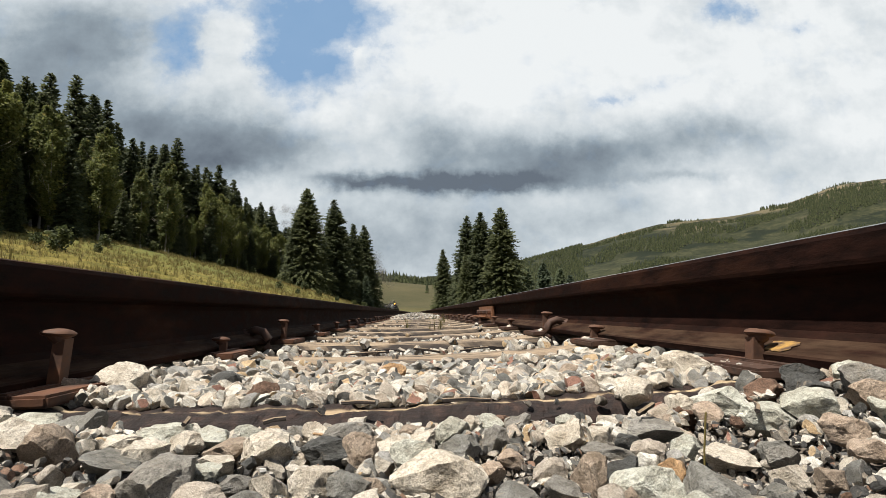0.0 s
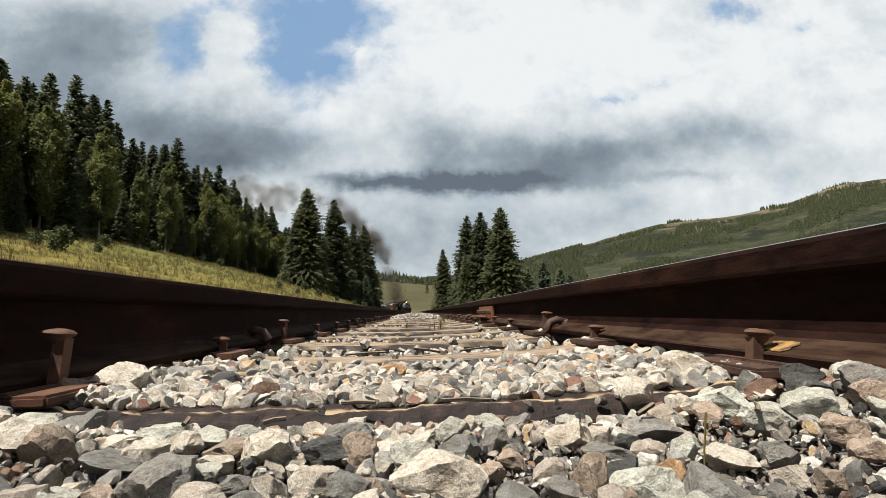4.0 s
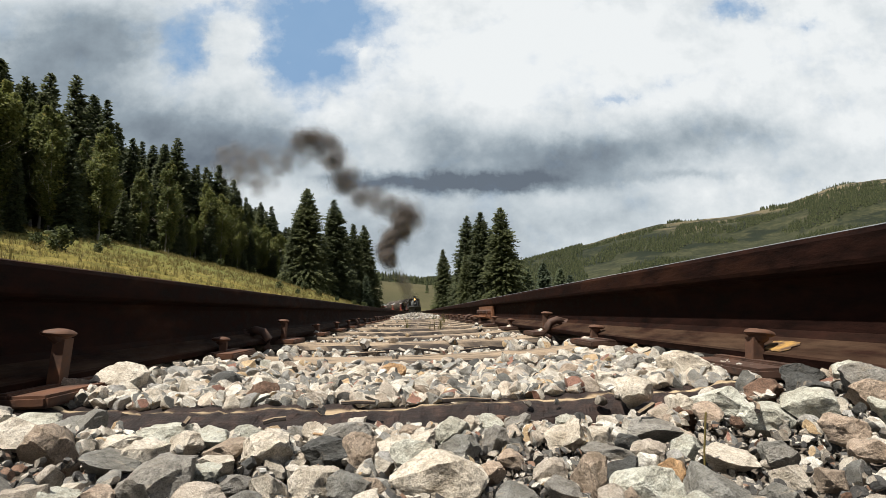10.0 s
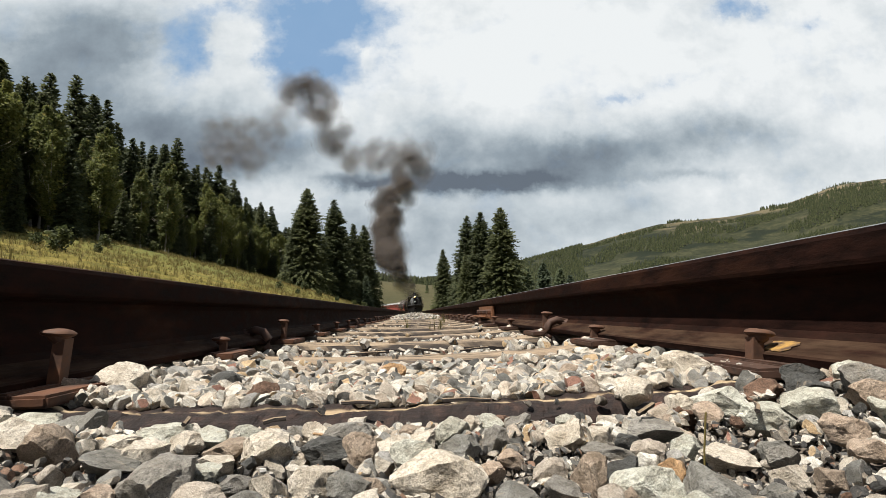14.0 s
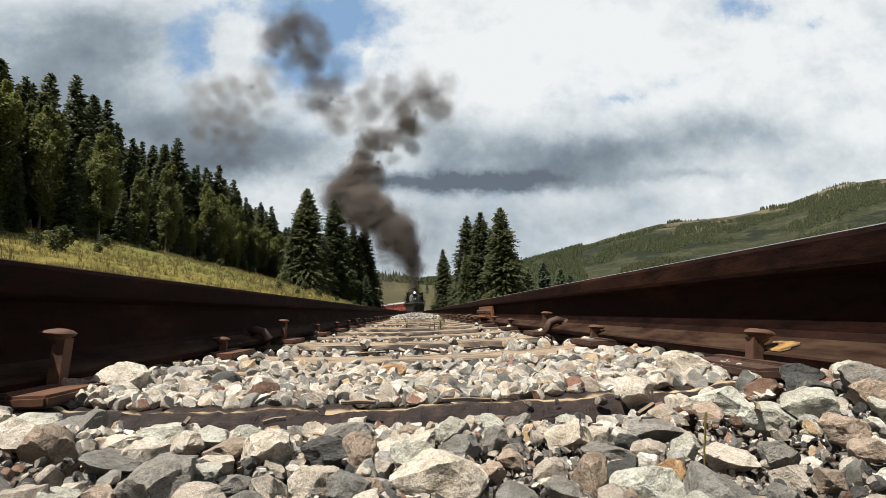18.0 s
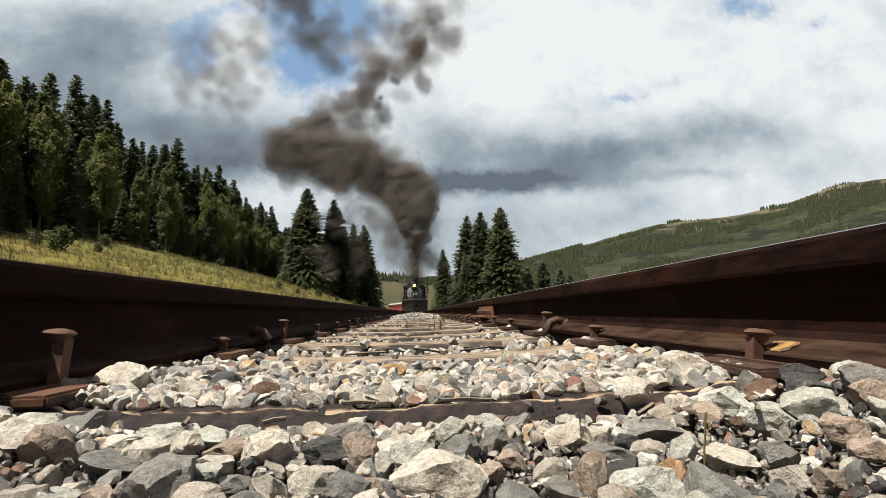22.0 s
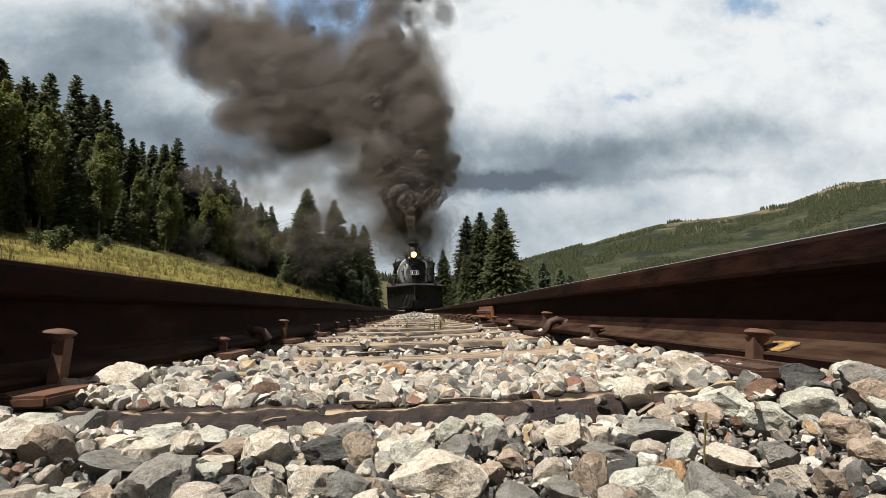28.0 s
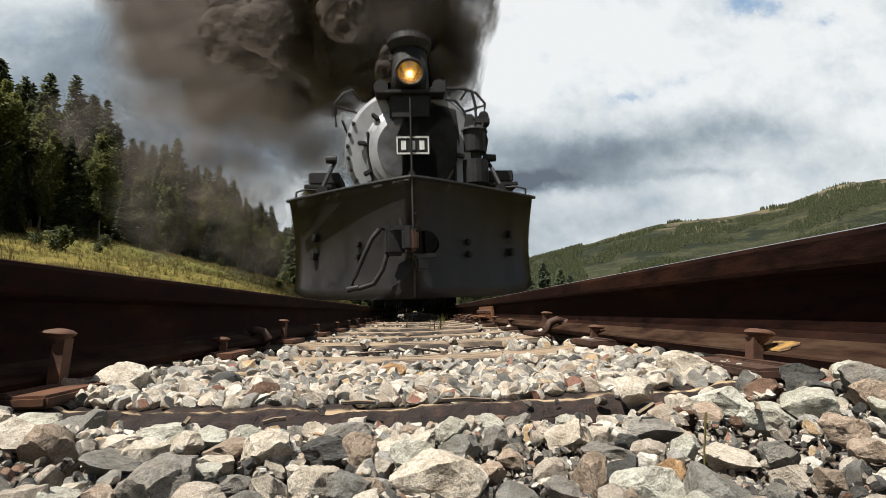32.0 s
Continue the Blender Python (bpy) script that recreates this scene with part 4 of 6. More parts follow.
near_stone(0.248, 0.349, 0.0123, 0.89, -6, 7)
near_stone(0.244, 0.302, 0.0107, 0.80, 1, 3)
near_stone(0.142, 0.364, 0.0149, 0.77, 7, 4)
near_stone(0.144, 0.403, 0.0211, 0.55, -1, 7)
near_stone(0.178, 0.397, 0.0140, 0.75, 11, 0)
near_stone(0.171, 0.423, 0.0082, 1.25, -3, 4)
near_stone(-0.503, 0.876, 0.0289, 0.85, 9, 3)
near_stone(-0.299, 0.609, 0.0250, 0.85, 12, 1)
near_stone(-0.369, 0.674, 0.0315, 0.85, 1, 2)
near_stone(-0.406, 0.636, 0.0167, 1.01, 12, 3)
near_stone(-0.225, 0.524, 0.0245, 0.55, -11, 5)
near_stone(-0.187, 0.532, 0.0170, 0.93, -4, 5)
near_stone(-0.154, 0.564, 0.0148, 0.82, 18, 5)
near_stone(0.330, 0.625, 0.0256, 0.97, -24, 2)
near_stone(0.338, 0.668, 0.0150, 0.8, -8, 5)
near_stone(-0.106, 0.560, 0.0128, 0.94, 13, 7)
near_stone(-0.034, 0.847, 0.0217, 1.10, 17, 8)
near_stone(-0.082, 0.553, 0.0164, 0.55, 19, 8)
near_stone(-0.053, 0.510, 0.0128, 1.05, -15, 7)
near_stone(-0.004, 0.482, 0.0110, 0.80, 19, 3)
near_stone(0.093, 0.528, 0.0168, 0.93, -5, 7)
near_stone(0.050, 0.560, 0.0115, 1.05, 9, 2)
near_stone(0.080, 0.552, 0.0094, 1.16, 11, 9)
near_stone(0.224, 0.610, 0.0174, 0.93, 11, 2)
near_stone(0.143, 0.496, 0.0130, 0.82, -19, 5)
near_stone(0.170, 0.692, 0.0237, 0.58, 20, 7)
near_stone(-0.230, 0.751, 0.0171, 0.87, 16, 2)
near_stone(-0.319, 0.779, 0.0231, 0.84, -12, 7)
near_stone(-0.465, 1.007, 0.0252, 0.92, 15, 5)
near_stone(-0.189, 0.813, 0.0185, 0.94, 11, 1)
for row in ((0.352, 0.452, 0.022, 0.8, 10, 4), (0.392, 0.432, 0.024, 0.8, -15, 7), (0.404, 0.395, 0.021, 0.9, 30, 2), (0.368, 0.405, 0.019, 0.8, 5, 6), (0.350, 0.372, 0.016, 0.8, 40, 5), (0.385, 0.362, 0.018, 0.85, 12, 1),
            (0.372, 0.482, 0.020, 0.9, -30, 4), (0.405, 0.462, 0.018, 0.9, 22, 5), (0.330, 0.478, 0.017, 0.8, 8, 9), (-0.372, 0.470, 0.020, 0.8, 3, 2), (-0.395, 0.505, 0.022, 0.7, 18, 7), (-0.360, 0.430, 0.021, 0.8, -9, 0)):
    near_stone(*row)
near_stone(0.307, 0.721, 0.0205, 0.87, -8, 7)
near_stone(0.291, 0.618, 0.0162, 0.88, -7, 2)
ballast()


def litter():
    """Splinters of tie wood and a stray grass blade among the stones."""
    rnd = random.Random(8)
    for x, y, z, ln, turn in ((-0.21, 0.49, -0.024, 0.018, 100), (-0.13, 0.487, -0.026, 0.02, 20), (0.05, 0.53, -0.022, 0.05, 5), (-0.06, 0.54, -0.022, 0.035, -8), (0.20, 0.45, -0.022, 0.03, 40), (0.12, 1.06, -0.010, 0.06, 4), (-0.10, 1.04, -0.010, 0.08, -3), (0.02, 0.93, 0.0, 0.05, 12), (0.28, 0.42, -0.018, 0.03, 60)):
        bm = bmesh.new()
        tube(bm, [(-ln / 2, 0, 0), (0, rnd.uniform(-0.002, 0.002), 0.001), (ln / 2, 0, 0)], 0.0022, 5)
        ob = part("wood_splinter", bm, WOOD, None)
        ob.matrix_basis = pose(x, y, z + 0.004, rnd.uniform(-8, 8), rnd.uniform(-10, 10), turn)
        tagged(ob, "small brown splinter of tie wood", "wood splinter", "splinters on the track")
    bm = bmesh.new()
    tube(bm, [(0, 0, 0), (0.002, 0.001, 0.02), (0.006, 0.002, 0.045)], 0.0007, 5)
    ob = part("grass_blade", bm, DRY_GRASS, None)
    ob.location = (0.190, 0.345, -0.046)
    tagged(ob, "thin green-yellow grass blade between stones", "grass")


litter()

# ---- trees ----


def trunk_mesh(name, h, r, material, seed, bare=0.0):
    rnd = random.Random(seed)
    bm = bmesh.new()
    pts, k = [], 9
    for i in range(k):
        t = i / (k - 1)
        pts.append((0.03 * h * 0.1 * rnd.uniform(-1, 1) * t, 0.03 * h * 0.1 * rnd.uniform(-1, 1) * t, h * t - 0.4))
    rings = []
    for i, p in enumerate(pts):
        rr = r * (1 - 0.93 * i / (k - 1)) * (1.35 if i == 0 else 1)
        rings.append([bm.verts.new((p[0] + rr * math.cos(a), p[1] + rr * math.sin(a), p[2])) for a in [q * math.pi / 4 for q in range(8)]])
    for a, b in zip(rings, rings[1:]):
        for q in range(8):
            bm.faces.new((a[q], a[(q + 1) % 8], b[(q + 1) % 8], b[q]))
    for i in range(7 if bare else 5):
        z, a = h * (0.12 + 0.55 * rnd.random()), rnd.uniform(0, 6.28)
        ln = h * rnd.uniform(0.06, 0.16) * (1.5 if bare else 0.8)
        tube(bm, [(0, 0, z), (0.6 * ln * math.cos(a), 0.6 * ln * math.sin(a), z + 0.35 * ln * (1 if bare else -0.3)), (ln * math.cos(a), ln * math.sin(a), z + ln * (0.7 if bare else -0.3))], r * 0.16, 4)
    me = bpy.data.meshes.new(name)
    bm.to_mesh(me)
    bm.free()
    me.materials.append(material)
    return me


def conifer_crown(seed, h, width, material, start=0.06, fine=1.0):
    """Whorls of drooping branches; each branch is a spray of narrow needle clumps, uneven in length."""
    rnd = random.Random(seed)
    v, f = [], []
    z = h * start
    while z < h * 0.99:
        t = z / h
        reach = width * (1 - t) ** 0.72 * (0.90 + 0.10 * math.sin(z * 1.3 + seed)) + 0.06
        nb = max(5, int((7 + 10 * (1 - t)) * fine))
        for b in range(nb):
            a = rnd.uniform(0, 6.283)
            ln = reach * (0.55 + 0.62 * rnd.random() ** 0.8)
            droop = -0.30 + 0.75 * t + rnd.uniform(-0.1, 0.1)
            ca, sa = math.cos(a), math.sin(a)
            nc = max(3, int(ln * 3.6 * fine))
            for c in range(nc):
                q = (c + 0.6) / nc
                d0 = ln * q
                size = (0.40 + 0.34 * (1 - abs(2 * q - 1.0))) * (1.15 if fine < 0.9 else 0.80 if fine > 1.2 else 1.0) * min(1.0, 0.40 + ln * 0.40) * rnd.uniform(0.6, 1.25)
                px, py, pz = ca * d0 + rnd.uniform(-.12, .12), sa * d0 + rnd.uniform(-.12, .12), z + droop * d0 - 0.10 * d0 * q + rnd.uniform(-0.10, 0.10)
                yaw = a + rnd.uniform(-1.0, 1.0)
                dx, dy, dz = math.cos(yaw) * size, math.sin(yaw) * size, (droop - 0.25) * size * rnd.uniform(0.3, 1.2)
                sx, sy, sz = -math.sin(yaw) * size * 0.34, math.cos(yaw) * size * 0.34, -size * 0.28 * rnd.uniform(0.2, 1.4)
                n = len(v)
                v += [(px - dx * .35, py - dy * .35, pz - dz * .35 + .06), (px + sx, py + sy, pz + sz), (px + dx * 0.8, py + dy * 0.8, pz + dz * 0.8), (px - sx, py - sy, pz + sz), (px, py, pz + size * 0.22)]
                f += [(n, n + 1, n + 4), (n + 1, n + 2, n + 4), (n + 2, n + 3, n + 4), (n + 3, n, n + 4)]
        z += (h * 0.0105 + 0.06 * (1 - t) + 0.02) / fine ** 0.6
    return mesh_from("crown", v, f, material)


def leafy_crown(seed, h, width, material, start=0.22, count=5200):
    """An upright crown of small leaf clumps gathered on lobes, with gaps between them."""
    rnd = random.Random(seed)
    lobes = []
    for k in range(26):
        t = start + (0.97 - start) * (k + rnd.random()) / 26
        w = width * math.sin(math.pi * min(1, max(0.08, (t - start * 0.6) / (1.03 - start * 0.6)))) ** 0.7
        a = rnd.uniform(0, 6.283)
        lobes.append((math.cos(a) * w * 0.5, math.sin(a) * w * 0.5, t * h, w * rnd.uniform(0.28, 0.6)))
    v, f = [], []
    for _ in range(count):
        lx, ly, lz, lr = rnd.choice(lobes)
        d = Vector((rnd.gauss(0, 1), rnd.gauss(0, 1), rnd.gauss(0, 1))).normalized() * lr * rnd.uniform(0.45, 1.1)
        c = Vector((lx, ly, lz)) + Vector((d.x, d.y, d.z * 1.5))
        s = rnd.uniform(0.08, 0.17)
        q = Euler((rnd.uniform(-1, 1), rnd.uniform(-1, 1), rnd.uniform(0, 6.3)))
        n = len(v)
        v += [tuple(c + q.to_matrix() @ (Vector(o) * s)) for o in ((-1, 0, 0), (0, -0.7, 0.15), (1, 0, 0), (0, 0.7, 0.15))]
        f.append((n, n + 1, n + 2, n + 3))
    return mesh_from("crown", v, f, material)


def tree_kind(name, trunk, crown, label, group):
    t = new(name)
    for n, me in (("trunk", trunk), ("crown", crown)):
        ob = new(n, me)
        ob.parent = t
    return tagged(t, label, "tree", group)


def plant(kind, x, y, high, ref, turn, sink=0.15, lean=0.0):
    z = float(ground_z(x, y)) - sink
    t = copy_thing(kind, pose(x, y, z, lean, 0, turn))
    t.scale = [high / ref * k for k in (1, 1, 1)]
    return t


def woods():
    rnd = random.Random(77)
    spruces = [tree_kind("spruce", trunk_mesh("trunk", 18, 0.24, BARK, k), conifer_crown(k, 18.5, w, SPRUCE, 0.04, 1.4), "tall dark green spruce on the meadow's edge", "spruces along the valley")
               for k, w in ((1, 5.0), (2, 5.4), (3, 4.6), (4, 5.8))]
    young = tree_kind("young_spruce", trunk_mesh("trunk", 6, 0.1, BARK, 8), conifer_crown(8, 6.2, 1.7, BLUE_SPRUCE, 0.03), "small blue-green young spruce", "spruces along the valley")
    aspens = [tree_kind("aspen", trunk_mesh("trunk", 10.5, 0.12, PALE_BARK, 20 + k, 1), leafy_crown(20 + k, 11.5, w, ASPEN, s), "slender green aspen with a pale trunk at the wood's edge", "aspens at the wood's edge")
              for k, w, s in ((1, 1.6, 0.08), (2, 1.9, 0.14), (3, 1.3, 0.06), (4, 1.75, 0.10))]
    plain = [tree_kind("spruce", trunk_mesh("trunk", 18, 0.24, BARK, 30 + k), conifer_crown(30 + k, 18.5, w, SPRUCE, 0.06, 0.88), "tall dark green spruce in the wood on the slope", "spruces along the valley")
             for k, w in ((1, 3.3), (2, 3.8), (3, 2.9), (4, 4.1))]
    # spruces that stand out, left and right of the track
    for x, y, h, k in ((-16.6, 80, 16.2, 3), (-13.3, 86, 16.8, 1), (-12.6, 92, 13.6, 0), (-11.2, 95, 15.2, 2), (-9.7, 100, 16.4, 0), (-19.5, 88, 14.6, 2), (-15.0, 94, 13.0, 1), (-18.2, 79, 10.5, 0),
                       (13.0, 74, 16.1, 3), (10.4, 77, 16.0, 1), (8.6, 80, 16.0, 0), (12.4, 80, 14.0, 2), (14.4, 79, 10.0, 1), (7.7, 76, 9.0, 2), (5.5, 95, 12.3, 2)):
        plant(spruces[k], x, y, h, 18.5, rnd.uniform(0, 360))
    for x, y, h in ((-8.6, 92, 5.8), (28.3, 110, 11.6), (24.6, 110, 10.5), (32.0, 110, 10.4), (34.8, 112, 9.2)):
        plant(young, x, y, h, 6.2, rnd.uniform(0, 360))
    # the wood on the left slope: aspens in front, spruces behind
    for i in range(150):
        y = 27 + 95 * (i + rnd.random()) / 150
        x = -(25.4 + rnd.uniform(0, 6) + (0 if y < 75 else (y - 75) * 0.02))
        plant(aspens[rnd.randrange(4)], x, y, rnd.uniform(5.0, 10.5), 11.5, rnd.uniform(0, 360), 0.1, rnd.uniform(-2, 2))
    for i in range(30):
        y = 30 + 85 * (i + rnd.random()) / 30
        plant(plain[rnd.randrange(4)], -rnd.uniform(25.2, 28), y, rnd.uniform(3.5, 8.0), 18.5, rnd.uniform(0, 360))
    for i in range(200):
        y = 26 + 104 * (i + rnd.random()) / 200
        x = -(29.5 + 15 * rnd.random() ** 1.2)
        h = rnd.uniform(10.5, 15.0) * (1.0 if y < 48 else 1.06)
        plant(plain[rnd.randrange(4)], x, y, h, 18.5, rnd.uniform(0, 360))
    for i in range(60):
        y = 24 + 110 * (i + rnd.random()) / 60
        plant(plain[rnd.randrange(4)], -(43 + rnd.uniform(0, 24)), y, rnd.uniform(10.5, 14.5), 18.5, rnd.uniform(0, 360))
    for kind in (*spruces, *plain, young, *aspens):
        kind.location = (-120 - rnd.uniform(0, 60), 40 + rnd.uniform(0, 60), 0)
        kind.location.z = float(ground_z(kind.location.x, kind.location.y)) - 0.15
    # far woods: small conifers over the ridges, in patches
    def far_tree(seed):
        r = random.Random(seed)
        v, f = [], []
        for k in range(3):
            z0, w = 0.06 + 0.26 * k, 0.25 * (1 - k * 0.28)
            n = len(v)
            v += [(w * r.uniform(0.7, 1.2) * math.cos(a), w * r.uniform(0.7, 1.2) * math.sin(a), z0 + r.uniform(-.03, .03)) for a in [q * math.pi / 3 for q in range(6)]] + [(0, 0, z0 + 0.42)]
            f += [(n + q, n + (q + 1) % 6, n + 6) for q in range(6)]
        return np.array(v), np.array(f)
    temps = [far_tree(k) for k in range(5)]
    places = []
    while len(places) < 19000:
        t, r = rnd.uniform(0.12, 1.25), rnd.uniform(560, 1650)
        y = r / math.hypot(1, t)
        x = t * y
        patch = noise.noise((x * 0.0045, y * 0.0045, 3.0)) + 0.6 * noise.noise((x * 0.013, y * 0.013, 7.0))
        if patch < (0.20 if r > 1250 else 0.0 if r > 800 else -0.15) - (0.5 if t < 0.34 else 0):
            continue
        places.append((rnd.randrange(5), (x, y, float(ground_z(x, y)) - 0.5), (0, 0, rnd.uniform(0, 6)), rnd.uniform(5.5, 10.5)))
    while len(places) < 21400:
        x, y = rnd.uniform(-190, 110), rnd.uniform(440, 640)
        if y < 455 + 25 * noise.noise((x * 0.02, 0, 0)):
            continue
        places.append((rnd.randrange(5), (x, y, float(ground_z(x, y)) - 0.5), (0, 0, rnd.uniform(0, 6)), rnd.uniform(7, 13)))
    for x, y in ((8, 330), (-20, 300), (15, 300), (-35, 380)):
        places.append((1, (x, y, float(ground_z(x, y))), (0, 0, 0), rnd.uniform(4, 8)))
    tagged(joined("far_woods", temps, places, SPRUCE), "dark conifer woods in patches on the far slopes", "forest", kind="stuff")


woods()


def shrubs_and_grass():
    rnd = random.Random(31)
    bush = tree_kind("shrub", trunk_mesh("trunk", 1.0, 0.04, BARK, 61, 1), leafy_crown(61, 1.3, 0.8, SPRUCE, 0.05, 420), "low green-brown shrub on the grassy bank", "shrubs on the bank")
    tagged(bush, category="shrub")
    spots = [(-11.5, 44, 1.1), (-10.6, 47, 0.8), (-10.4, 56, 1.2), (-12.8, 60, 1.4), (-9.6, 64, 1.0), (-8.2, 70, 1.2), (-7.6, 78, 1.5), (-20.5, 34, 0.9), (-21.5, 30, 1.2), (-22.5, 38, 1.3), (-23, 46, 1.4),
             (-22.4, 55, 1.5), (-23.5, 63, 1.4), (-22.0, 70, 1.6), (-18.0, 74, 1.6), (-15.5, 74, 1.3), (-13.0, 77, 1.5), (-9.0, 86, 1.6), (-7.4, 96, 1.8), (6.5, 70, 1.2), (10.0, 68, 1.3)]
    for x, y, h in spots:
        plant(bush, x, y, 0.62 * h, 1.3, rnd.uniform(0, 360), 0.05)
    bush.location = (-19.2, 28.5, float(ground_z(-19.2, 28.5)) - 0.05)

    def tuft(seed):
        r = random.Random(seed)
        v, f = [], []
        for k in range(7):
            a, t = r.uniform(0, 6.28), r.uniform(0.15, 0.6)
            h, w = r.uniform(0.5, 1.0), r.uniform(0.02, 0.05)
            n = len(v)
            cx, cy = r.uniform(-.2, .2), r.uniform(-.2, .2)
            v += [(cx - w * math.sin(a), cy + w * math.cos(a), -0.1), (cx + w * math.sin(a), cy - w * math.cos(a), -0.1), (cx + t * math.cos(a), cy + t * math.sin(a), h)]
            f.append((n, n + 1, n + 2))
        return np.array(v), np.array(f)
    temps = [tuft(k) for k in range(8)]
    places = []
    while len(places) < 15000:
        y = 5 + 100 * rnd.random() ** 1.3
        x = -rnd.uniform(3.6, 30) if rnd.random() < 0.85 else rnd.uniform(3.6, 20)
        if noise.noise((x * 0.3, y * 0.3, 0)) < rnd.uniform(-0.6, 0.25):
            continue
        places.append((rnd.randrange(8), (x, y, float(ground_z(x, y))), (0, 0, rnd.uniform(0, 6)), rnd.uniform(0.18, 0.45)))
    tagged(joined("meadow_grass", temps, places, DRY_GRASS), "dry yellow grass tufts on the bank", "grass", kind="stuff")
    # tufts that grow between the rails
    places = [(k % 8, (x, y, -0.02), (0, 0, k * 1.7), s) for k, (x, y, s) in enumerate(((0.13, 3.0, 0.09), (0.17, 3.1, 0.07), (0.09, 3.05, 0.06), (0.22, 4.6, 0.09), (0.26, 4.7, 0.10), (0.30, 5.2, 0.10), (-0.06, 3.4, 0.07), (-0.1, 5.6, 0.09), (0.35, 6.4, 0.12), (0.28, 7.0, 0.12)))]
    tagged(joined("grass_tuft", temps, places, DRY_GRASS), "dry grass sprouting between the ties", "grass", kind="stuff")


shrubs_and_grass()

# ---- the train ----
SPEED, NOSE_END = 5.35, 5.4  # metres a second; metres from the camera to the plow's nose at the clip's end


def nose_at(t):
    return NOSE_END + SPEED * (32.0 - t)


def frustum(bm, y0, y1, r0, r1, cx, cz, seg=40):
    cyl(bm, (cx, y0, cz), (cx, y1, cz), r0, r1, seg)


def wheel_mesh(r, w, spokes):
    bm = bmesh.new()
    seg = 36
    for r0, r1, x0, x1 in ((r * 0.84, r, -w / 2, w / 2), (r * 0.84, r * 1.06, w / 2, w / 2 + 0.03)):
        ring = []
        for k in range(seg):
            a = 2 * math.pi * k / seg
            c, s = math.cos(a), math.sin(a)
            ring.append([bm.verts.new((x, q * c, q * s)) for x, q in ((x0, r0), (x0, r1), (x1, r1), (x1, r0))])
        for k in range(seg):
            a, b = ring[k], ring[(k + 1) % seg]
            for q in range(4):
                bm.faces.new((a[q], a[(q + 1) % 4], b[(q + 1) % 4], b[q]))
    cyl(bm, (-w * 0.7, 0, 0), (w * 0.7, 0, 0), r * 0.24, None, 16)
    for k in range(spokes):
        a = 2 * math.pi * k / spokes
        cyl(bm, (0, 0.2 * r * math.cos(a), 0.2 * r * math.sin(a)), (0, 0.88 * r * math.cos(a), 0.88 * r * math.sin(a)), r * 0.055, None, 6)
    me = bpy.data.meshes.new("wheel")
    bm.to_mesh(me)
    bm.free()
    me.materials.append(BLACK_IRON)
    return me


def wheelset(parent, y, r, spokes, out):
    """Two wheels on an axle; it turns as one."""
    bm = bmesh.new()
    cyl(bm, (-0.6, 0, 0), (0.6, 0, 0), 0.07, None, 12)
    axle = part("wheelset", bm, BLACK_IRON, parent)
    z = RAIL_TOP_Z + r
    axle.matrix_basis = pose(0, y, z)
    me = wheel_mesh(r, 0.12, spokes)
    for x, turn in ((-0.515, 0), (0.515, 180)):
        w = new("wheel", me)
        w.parent = axle
        w.matrix_basis = pose(x, 0, 0, 0, 0, turn)
    out.append((axle, y, z, r))


SPINNING = []


